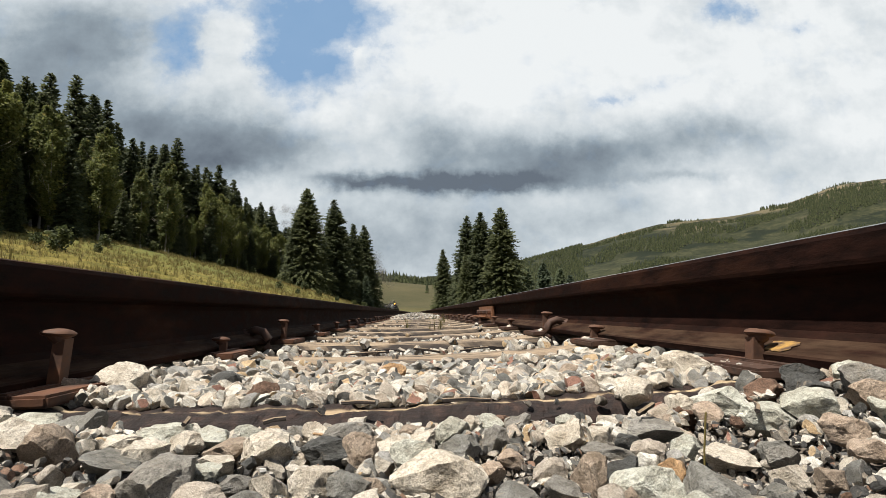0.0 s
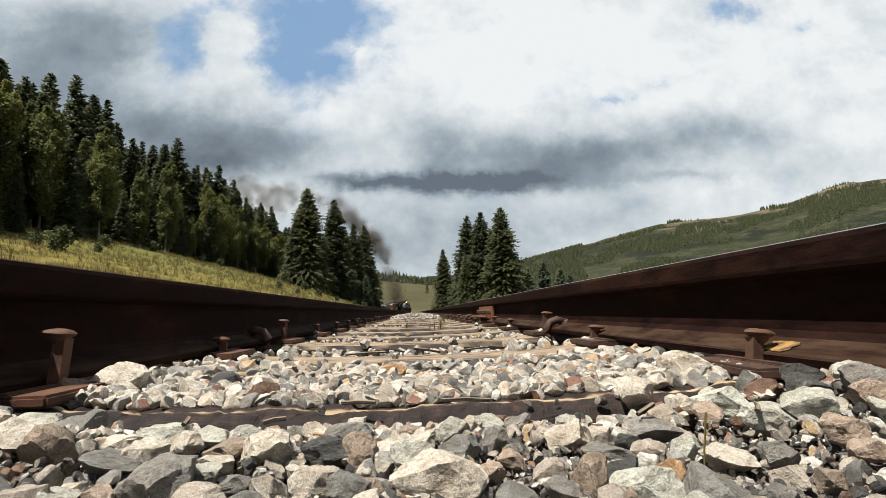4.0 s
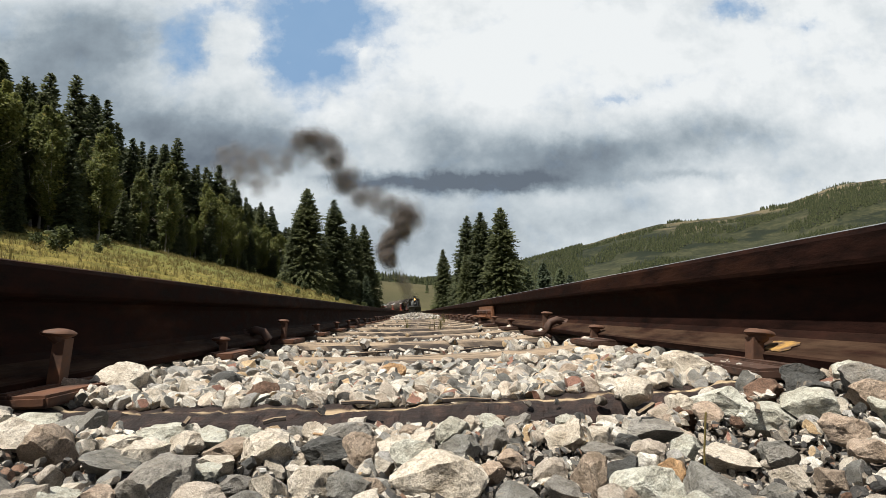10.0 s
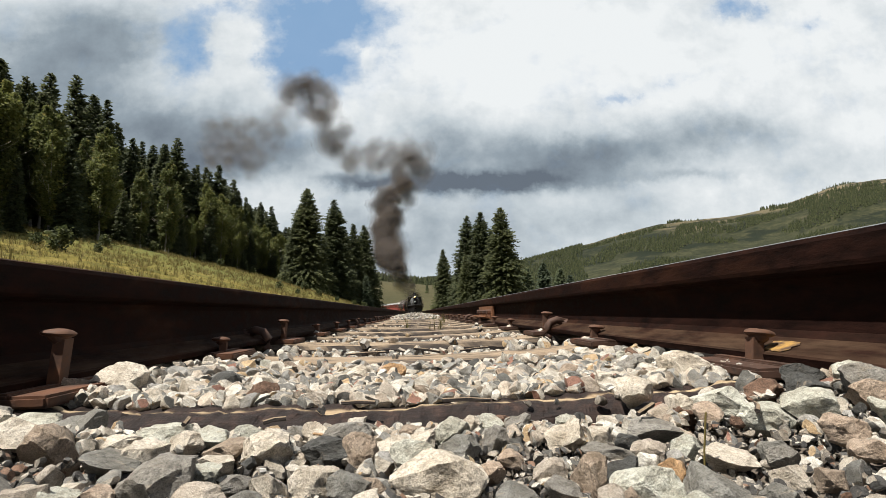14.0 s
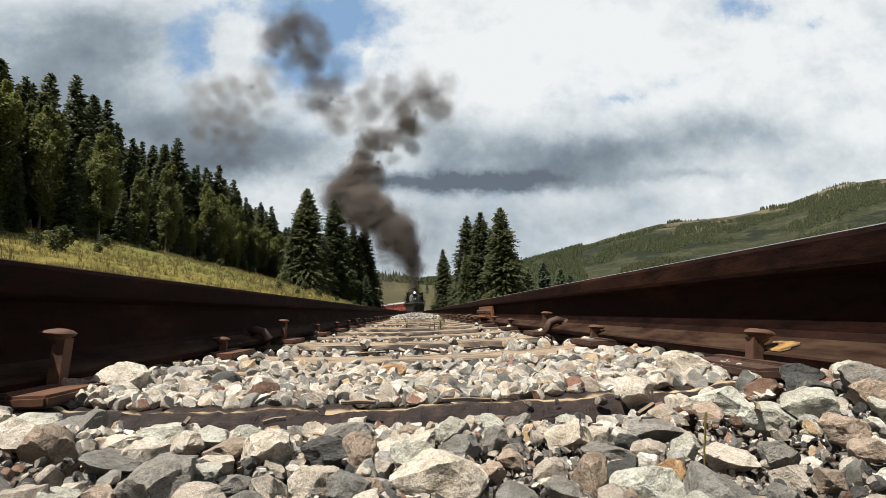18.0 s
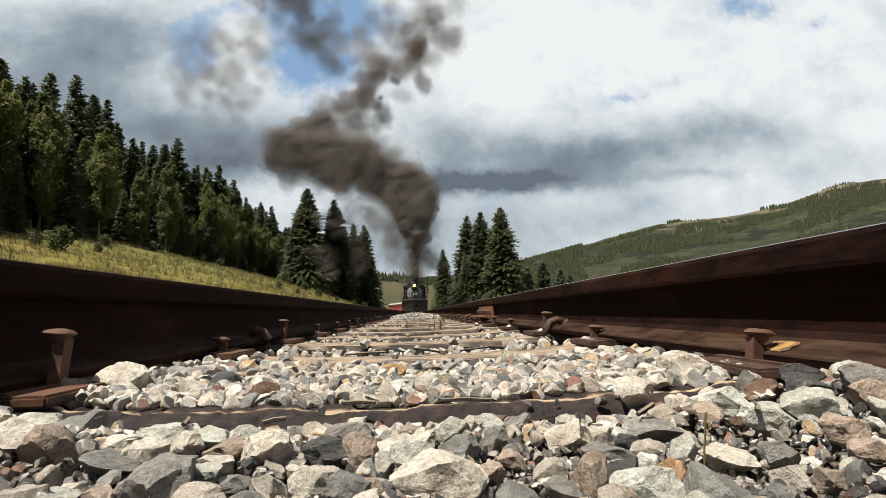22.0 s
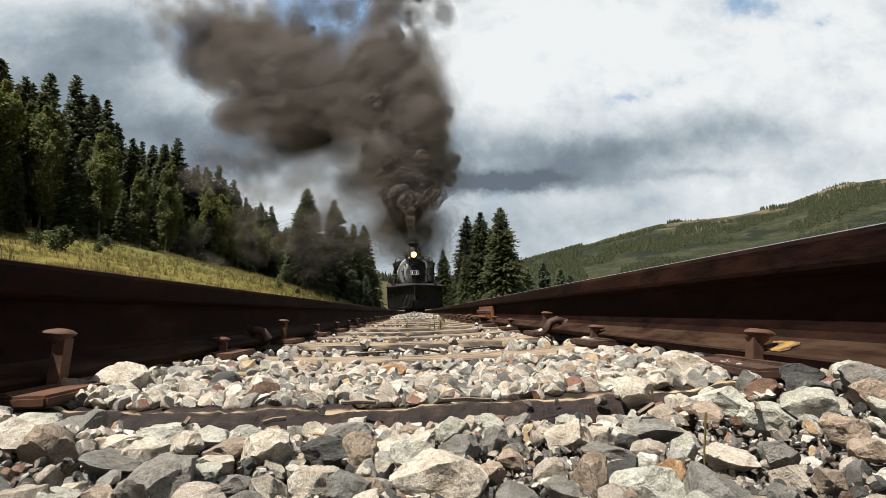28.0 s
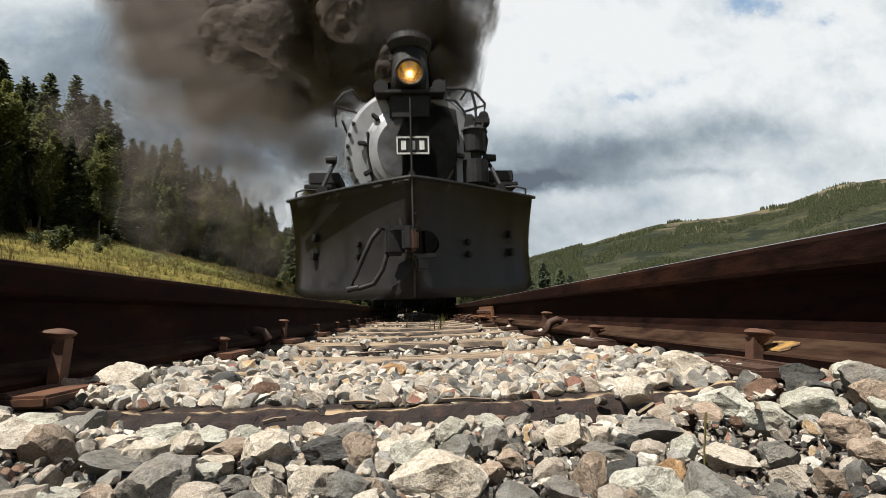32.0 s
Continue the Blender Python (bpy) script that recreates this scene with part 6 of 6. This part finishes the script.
def coach():
    c = new("passenger_coach")
    tagged(c, "maroon wooden passenger coach with a pale roof", "train car", "coaches of the train")
    L = 13.6
    bm = bmesh.new()
    box(bm, (0, L / 2, 1.30), (2.5, L, 1.0), bevel=0.02)
    box(bm, (0, L / 2, 2.72), (2.5, L, 0.32), bevel=0.02)
    body = part("body", bm, RED_PAINT, c)
    for s in (-1, 1):
        for k in range(15):
            bm = bmesh.new()
            box(bm, (s * 1.225, 0.25 + (L - 0.5) * k / 14, 2.18), (0.06, 0.20, 0.80))
            part("window_post", bm, RED_PAINT, body)
        for k in range(14):
            bm = bmesh.new()
            box(bm, (s * 1.20, 0.25 + (L - 0.5) * (k + 0.5) / 14, 2.18), (0.02, 0.74, 0.76))
            part("window_pane", bm, GLASS, body)
    bm = bmesh.new()
    for y in (0.1, L - 0.1):
        box(bm, (0, y, 2.18), (2.3, 0.06, 0.8))
    part("end_wall", bm, RED_PAINT, c)
    bm = bmesh.new()
    n, prev = 12, None
    for k in range(n + 1):
        a = radians(180 * k / n)
        cur = [bm.verts.new((-1.38 * math.cos(a), y, 2.88 + 0.42 * math.sin(a))) for y in (-0.35, L + 0.35)]
        if prev:
            bm.faces.new((prev[0], cur[0], cur[1], prev[1]))
        prev = cur
    bmesh.ops.solidify(bm, geom=bm.faces[:], thickness=0.05)
    part("roof", bm, ROOF_GREY, c, "pale grey curved roof")
    bm = bmesh.new()
    box(bm, (0, L / 2, 3.36), (1.3, L - 0.6, 0.22), bevel=0.05)
    part("clerestory", bm, ROOF_GREY, c)
    for yc in (2.1, L - 2.1):
        bm = bmesh.new()
        for s in (-1, 1):
            box(bm, (s * 0.70, yc, 0.55), (0.12, 1.9, 0.2), bevel=0.02)
        box(bm, (0, yc, 0.70), (1.5, 0.4, 0.3), bevel=0.02)
        part("truck", bm, BLACK_IRON, c)
        for y in (yc - 0.7, yc + 0.7):
            bm = bmesh.new()
            for x in (-0.51, 0.51):
                cyl(bm, (x - 0.05, y, RAIL_TOP_Z + 0.38), (x + 0.05, y, RAIL_TOP_Z + 0.38), 0.38, 0.38, 20)
            cyl(bm, (-0.55, y, RAIL_TOP_Z + 0.38), (0.55, y, RAIL_TOP_Z + 0.38), 0.06, 0.06, 10)
            part("wheelset", bm, BLACK_IRON, c)
    return c


LOCO, TENDER = locomotive(), tender()
COACH = coach()
COACHES = [COACH] + [copy_thing(COACH, pose(0, 0, 0)) for _ in range(6)]


def carriage_pose(s, length):
    """Stands on the track from s to s + length: both ends on the centre line."""
    a, _ = along(s)
    b, _ = along(s + length)
    d = b - a
    return Matrix.Translation(a) @ pose(0, 0, 0, 0, 0, -math.degrees(math.atan2(d.x, d.y)))


# ---- smoke: soot puffs that leave the stack, rise, spread and drift ----


def puff_mesh(name, seed, material, finest=4, long=1.0):
    """A billow of soot: lumpy skins one inside the other, so that it thins out towards its rim."""
    bm = bmesh.new()
    off = Vector((seed * 5.1, 2, 0))
    for size, sub in ((1.0, finest), (0.84, finest - 1), (0.67, 2), (0.48, 2)):
        vs = bmesh.ops.create_icosphere(bm, subdivisions=sub, radius=1.0)["verts"]
        for v in vs:
            p = v.co.copy()
            p3 = Vector((p.x, p.y * long * 0.8, p.z)) * (1.0 + 0.3 * size)
            lump = 0.30 * noise.noise(p3 * 1.2 + off) + 0.26 * abs(noise.noise(p3 * 2.2 + off)) + 0.14 * abs(noise.noise(p3 * 4.6 + off)) + 0.06 * noise.noise(p3 * 9 + off)
            v.co = p * size * (0.84 + lump)
    me = bpy.data.meshes.new(name)
    bm.to_mesh(me)
    bm.free()
    me.materials.append(material)
    me.shade_smooth()
    return me


def lump_mesh(seed):
    """A rolling head of fresh smoke: one dense skin of knobs upon knobs, like a cauliflower."""
    rnd = random.Random(seed)
    bm = bmesh.new()
    vs = bmesh.ops.create_icosphere(bm, subdivisions=5, radius=1.0)["verts"]
    knobs = [(Vector((rnd.gauss(0, 1), rnd.gauss(0, 1), rnd.gauss(0, 1))).normalized(), rnd.uniform(0.35, 0.7)) for _ in range(22)]
    off = Vector((seed * 3.3, 0, 5))
    for v in vs:
        p = v.co.copy()
        bulge = 0.0
        for d, w in knobs:
            q = 1 - ((p - d).length / w) ** 2
            if q > 0:
                bulge = max(bulge, w * math.sqrt(q))
        v.co = p * (0.62 + 0.55 * bulge + 0.10 * abs(noise.noise(p * 5 + off)) + 0.05 * abs(noise.noise(p * 11 + off)))
    me = bpy.data.meshes.new("puff")
    bm.to_mesh(me)
    bm.free()
    me.materials.append(SMOKE_LUMP)
    me.shade_smooth()
    return me


STACK_BACK, STACK_TOP = 1.64, 3.95
TAILWIND = 3.0  # metres a second towards the camera
STREAMS = []


def stream(left, *places):
    """Smoke that leaves the stack at that second: its age, metres to the side and height."""
    STREAMS.append((left, np.array([(0.0, 0.0, STACK_TOP - 0.1), *places])))


stream(-4, (7.0, -42.4, 42.5), (12.0, -40.2, 45.0), (16.0, -37.2, 47.2), (21.0, -35.4, 52.0), (24.0, -33.5, 57.5), (29.0, -30.1, 62.7), (36.0, -24.2, 65.4))
stream(-1, (1.0, -4.9, 17.0), (4.0, -35.2, 39.9), (7.0, -36.4, 37.8), (9.0, -37.2, 40.0), (13.0, -35.5, 44.4), (18.0, -36.0, 50.4), (21.0, -34.4, 54.7), (26.0, -31.1, 60.5), (33.0, -25.9, 63.1))
stream(2.5, (0.5, -6.9, 16.3), (3.5, -20.1, 43.7), (5.5, -21.5, 46.7), (7.5, -22.3, 50.5), (9.5, -21.8, 55.5), (11.5, -22.8, 61.8), (14.5, -22.6, 70.0), (16.5, -24.0, 73.7), (19.5, -23.6, 77.4), (29.5, -21.5, 79.6))
stream(4.5, (1.5, -3.1, 19.0), (3.5, -11.4, 29.5), (5.5, -13.2, 32.6), (7.5, -12.5, 35.7), (9.5, -15.2, 40.7), (12.5, -16.7, 43.3), (14.5, -15.0, 50.4), (17.5, -14.8, 56.2), (27.5, -11.4, 65.4))
stream(6.5, (1.5, -1.1, 23.1), (3.5, -0.1, 25.1), (5.5, 1.0, 30.6), (7.5, 2.0, 37.6), (10.5, 5.8, 45.5), (12.5, 5.7, 52.1), (13.5, 6.5, 55.7), (14.5, 7.2, 59.1), (16.5, 7.8, 60.3), (18.5, 7.5, 61.0), (25.5, 6.9, 61.6))
stream(9, (1.0, -8.1, 13.4), (3.0, -5.5, 19.6), (5.0, -5.7, 22.5), (8.0, -8.9, 26.9), (10.0, -12.2, 31.9), (11.0, -11.6, 34.9), (13.0, -9.6, 38.2), (16.0, -4.2, 41.4), (23.0, -1.4, 46.3))
stream(11.5, (0.5, -5.5, 10.2), (2.5, -5.1, 12.7), (5.5, -9.6, 19.7), (6.5, -14.2, 22.1), (7.5, -16.9, 24.1), (8.5, -18.4, 26.5), (10.5, -20.6, 28.3), (12.5, -21.7, 32.4), (13.5, -22.8, 35.7), (16.5, -26.6, 37.2), (18.5, -27.7, 36.9), (20.5, -26.9, 36.0))
stream(15, (0.6, -1.9, 9.0), (2.0, -4.8, 14.9), (4.0, -8.7, 20.4), (5.0, -8.4, 22.5), (6.0, -9.8, 23.6), (7.0, -11.2, 24.1), (9.0, -13.5, 27.3), (10.0, -16.0, 27.8), (13.0, -17.3, 29.8), (15.0, -19.2, 30.7), (17.0, -19.2, 29.5))
stream(18, (0.4, -0.2, 9.3), (1.0, -0.6, 12.7), (2.0, -0.9, 15.7), (3.0, -2.0, 17.6), (4.0, -2.8, 18.9), (5.0, -4.4, 20.9), (6.0, -7.4, 22.6), (7.0, -10.2, 22.7), (10.0, -11.6, 21.2), (12.0, -14.4, 21.0), (14.0, -15.3, 21.2))
stream(21, (0.5, 0.2, 9.3), (1.0, 0.2, 11.6), (2.0, 1.2, 14.4), (3.0, 1.1, 16.4), (4.0, -0.8, 16.8), (7.0, -5.0, 19.9), (9.0, -7.4, 21.1), (11.0, -8.5, 20.7))
stream(23.5, (0.5, 0.4, 8.5), (1.5, -0.3, 10.8), (2.5, -0.2, 13.0), (4.5, -2.0, 19.2), (5.7, -2.6, 20.5), (6.7, -4.3, 21.2), (8.5, -6.4, 21.9))
stream(25.5, (0.5, 0.2, 7.7), (1.5, 0.3, 10.8), (2.5, -0.2, 13.6), (3.7, -1.2, 16.3), (4.7, -2.4, 17.1), (5.5, -3.3, 17.9), (6.5, -4.8, 18.9))
stream(27, (0.4, 0.2, 6.8), (1.0, 0.2, 8.9), (1.6, -0.2, 10.4), (2.2, -0.2, 11.8), (3.2, -1.0, 14.0), (4.0, -2.1, 14.3), (5.0, -3.4, 14.7))
stream(28.5, (0.2, 0.1, 5.8), (0.7, -0.1, 7.4), (1.3, -0.3, 8.9), (1.7, -0.3, 9.7), (2.5, -0.9, 11.1), (2.9, -1.4, 11.4), (3.5, -2.0, 12.0))
stream(30, (0.2, 0.1, 5.2), (0.6, -0.1, 6.3), (1.0, -0.5, 7.4), (1.4, -0.8, 8.0), (2.0, -1.7, 8.3))
stream(31, (0.2, -0.0, 4.9), (0.4, -0.3, 5.6), (0.7, -0.5, 6.3), (1.0, -0.8, 6.8))
stream(32, (0.2, -0.1, 4.3), (1.0, -0.6, 4.3))


def drift_of(te, tau):
    """Metres to the side and height of the plume's middle, for smoke that left at te and is tau seconds old."""
    k = max(0, min(len(STREAMS) - 2, sum(1 for q in STREAMS if q[0] <= te) - 1))
    got = []
    for left, rows in STREAMS[k:k + 2]:
        j = int(np.searchsorted(rows[:, 0], tau, "right")) - 1
        if j == 0:  # straight up first, then over to the side
            w = tau / rows[1, 0]
            got.append((rows[0, 1] + (rows[1, 1] - rows[0, 1]) * w ** 1.5, rows[0, 2] + (rows[1, 2] - rows[0, 2]) * w ** 0.75))
        else:
            got.append((np.interp(tau, rows[:, 0], rows[:, 1]), np.interp(tau, rows[:, 0], rows[:, 2])))
    w = min(1.0, max(0.0, (te - STREAMS[k][0]) / (STREAMS[k + 1][0] - STREAMS[k][0])))
    return got[0][0] * (1 - w) + got[1][0] * w, got[0][1] * (1 - w) + got[1][1] * w


def puff_rows(te, rnd, big, hide, wide=1.0, slow=1.0, side=0.0, size=1.0, most=99.0, start=None):
    """Rows of one puff: carried in the train until te, then up out of the stack's column and away."""
    ang, u = rnd.uniform(0, 6.283), rnd.random() ** 0.5
    dirn = Vector((math.cos(ang) * u, math.sin(ang) * u * 0.9, rnd.uniform(-1, 1) * 0.8))
    gust = Vector((noise.noise((te * 1.3, 3.0, 0.0)), 0, 0.6 * noise.noise((te * 1.3, 9.0, 0.0))))
    spin = [rnd.uniform(-14, 14) for _ in range(3)]
    turn0 = [rnd.uniform(30, 120), rnd.uniform(-70, 70), rnd.uniform(-90, 90)] if big else [rnd.uniform(0, 360) for _ in range(3)]
    p0, _ = along(nose_at(te) + STACK_BACK)
    first = (0.75 if te < 20 else 1.1) if big else 0.0 if size < 0.43 else 0.25
    first = first if start is None else start
    lag = rnd.uniform(0.93, 1.0)
    push = float(np.interp(te, [10, 20], [1.15, 1.75]))

    def free(tau):
        tau = max(tau, 0.0)
        spread = min(0.05 + push * tau ** 0.52, most) * wide
        x, z = drift_of(te, tau * lag)
        x, z = x + side * tau ** 0.9, STACK_TOP - 0.1 + (z - STACK_TOP + 0.1) * slow
        q = Vector((p0.x + x, p0.y - TAILWIND * tau, z)) + (dirn + 0.5 * gust) * spread
        k = min(tau, 14.0)
        return pose(*q, *[a + b * k for a, b in zip(turn0, spin)])

    def held(t, back, z):
        p, a = along(nose_at(t) + back)
        return pose(p.x, p.y, z, 0, 0, a) if big else pose(p.x, p.y, z, *turn0)

    rows, out = [], te + first
    if out > 0.02:
        leave = out - (0.45 if big else 0.12)
        rows = [(float(t), held(float(t), hide, 2.05 if big else 2.25)) for t in np.arange(0, max(leave - 0.5, 0.01), 3.0)]
        if leave > rows[-1][0] + 0.3:
            if leave - 0.9 > rows[-1][0] + 0.3:
                rows.append((leave - 0.9, held(leave - 0.9, hide, 2.05 if big else 2.25)))
            rows.append((leave, held(leave, 15.0 if big else STACK_BACK + 1.15, 2.0 if big else 2.3)))
    for tau in (0.0, 0.3, 0.75, 1.4, 2.4, 4.0, 6.0, 8.0, 10.5, 14.0, 18.0, 23.0, 30.0):
        t = te + tau
        if tau < first - 1e-6 or t < 0.0 or t >= 31.9 or (rows and t < rows[-1][0] + 0.08):
            continue
        rows.append((t, free(tau)))
    if not rows or rows[0][0] > 0:
        rows.insert(0, (0.0, free(-te)))
    if 32.0 - te >= first:
        rows.append((32.0, free(32.0 - te)))
    else:
        rows.append((32.0, held(32.0, hide if rows[-1][0] < leave - 1e-6 else 15.0 if big else STACK_BACK + 1.15, 2.05)))
    return rows


# how thick the stack blows: seconds, share of full
BLAST_AT = [-6, -4, -2, -0.5, 1, 2, 3, 4.5, 5.7, 6.5, 8.5, 10, 11, 13, 14.5, 16, 32]
BLAST = [0.2, 0.35, 0.3, 0.15, 0.3, 1.0, 1.0, 0.6, 0.35, 1.0, 0.9, 0.5, 1.0, 1.0, 0.7, 1.0, 1.0]


def smoke():
    rnd = random.Random(99)
    plume = new("smoke_plume")
    tagged(plume, "thick dark brown coal smoke billowing from the locomotive's stack", "smoke")
    kinds = {}
    for key, material in (("dark", SMOKE_DARK), ("mid", SMOKE_MID), ("thin", SMOKE_THIN)):
        kinds[key, "near"] = [puff_mesh("puff", k, material) for k in range(4)]
        kinds[key, "far"] = [puff_mesh("puff", 10 + k, material, 3) for k in range(4)]
        if key == "dark":
            kinds["lump", "near"] = kinds["lump", "far"] = [lump_mesh(60 + k) for k in range(6)]
            kinds["core", "near"] = [puff_mesh("puff", 40 + k, SMOKE_CORE) for k in range(5)]
        kinds[key, "long"] = [puff_mesh("puff", 20 + k, material, 3, 1.7) for k in range(4)]
    out = []

    def add(te, key, big, size, far_back=False, **more):
        ob = new("puff", rnd.choice(kinds[key, "long" if big else "near" if te > 17 else "far"]))
        ob.parent = plume
        ob.scale = (size, size * rnd.uniform(1.0, 1.3), size) if far_back else (size, size * rnd.uniform(1.4, 2.0), size) if big else (size, size, size * rnd.uniform(0.85, 1.0))
        out.append((ob, puff_rows(te, rnd, big, rnd.choice((70.5, 86.0, 101.0)) if far_back else rnd.choice((26.5, 27.5, 41.5, 42.5, 56.5)) if big else rnd.uniform(2.9, 7.5), size=size, **more)))

    te = -6.0
    while te < 31.9:
        near = min(1.0, max(0.0, (te - 14) / 12))
        te += 1.0 / ((34 + 22 * near) * float(np.interp(te, BLAST_AT, BLAST)))
        big = rnd.random() < 0.80 - 0.34 * near and te < 27.5
        pick = rnd.random()
        if te < 0:
            add(te, "thin", False, rnd.uniform(2.2, 3.4), wide=1.8)
            add(te, "thin", False, rnd.uniform(1.6, 2.4), wide=1.5)
        elif te < 7 and big:
            add(te, "mid" if pick < 0.5 else "thin", True, rnd.uniform(2.4, 3.6), far_back=True, wide=1.0)
        elif big:
            key = "dark" if pick < (0.15 if te < 17 else 0.05) else "mid" if pick < (0.65 if te < 17 else 0.38) else "thin"
            add(te, key, True, rnd.uniform(1.7, 2.6) * (1 - 0.22 * near), wide=0.95)
        else:
            key = "dark" if pick < 0.4 else "mid" if pick < 0.85 else "thin"
            if te > 24.5 and pick < 0.3:
                key = "core"
            if te > 17 and rnd.random() < 0.55:
                continue
            size = rnd.uniform(0.30, 0.42) if rnd.random() < 0.3 else rnd.uniform(0.5, 0.9) * (1.35 - 0.35 * near)
            add(te, key, False, size, wide=0.9, most=2.0 if te < 13 else 99.0)
    # rolling heads: small ones straight out of the stack, larger ones a moment later
    te = 10.0
    while te < 31.9:
        te += 1.0 / (16 + 40 * min(1.0, (te - 10) / 12))
        grown = rnd.random()
        if grown < 0.35:
            add(te, "lump", False, rnd.uniform(0.26, 0.42), wide=0.85, most=2.2, start=0.0)
        else:
            add(te, "lump", False, rnd.uniform(0.48, 0.80), wide=1.0 if te < 18 else 1.12, most=rnd.uniform(1.6, 3.2), start=0.3)
    # the black column straight over the stack at the end, and the darker mass that lags beside it
    for k in range(80):
        add(rnd.uniform(30.1, 31.85), "core", False, rnd.uniform(0.40, 0.58), wide=rnd.uniform(0.7, 1.2), slow=rnd.uniform(0.7, 1.0), side=rnd.uniform(-0.5, 0.1))
    # a thin veil that lags low behind the train
    for k in range(190):
        add(rnd.uniform(16.0, 27.5), "thin" if rnd.random() < 0.65 else "mid", True, rnd.uniform(1.3, 1.8), wide=1.3, slow=rnd.uniform(0.25, 0.85), side=rnd.uniform(-0.35, 0.15))
    return out


PUFFS = smoke()


def motions():
    walk(SKY, [(0.0, pose(0, 0, 0, 0, 0, 0.7)), (32.0, pose(0, 0, 0, 0, 0, -1.3))])
    times = [float(t) for t in range(0, 33)]
    walk(LOCO, [(t, carriage_pose(nose_at(t), 10.5)) for t in times])
    walk(TENDER, [(t, carriage_pose(nose_at(t) + 11.3, 7.8)) for t in times])
    for k, c in enumerate(COACHES):
        walk(c, [(t, carriage_pose(nose_at(t) + 20.2 + 14.8 * k, 13.6)) for t in times])
    for axle, y, z, r in SPINNING:
        step = 1.2 * r / SPEED
        n = int(32.0 / step) + 1
        walk(axle, [(32.0 * k / n, pose(0, y, z, math.degrees(SPEED * 32.0 * k / n / r), 0, 0)) for k in range(n + 1)])
    for ob, rows in PUFFS:
        walk(ob, rows)


motions()
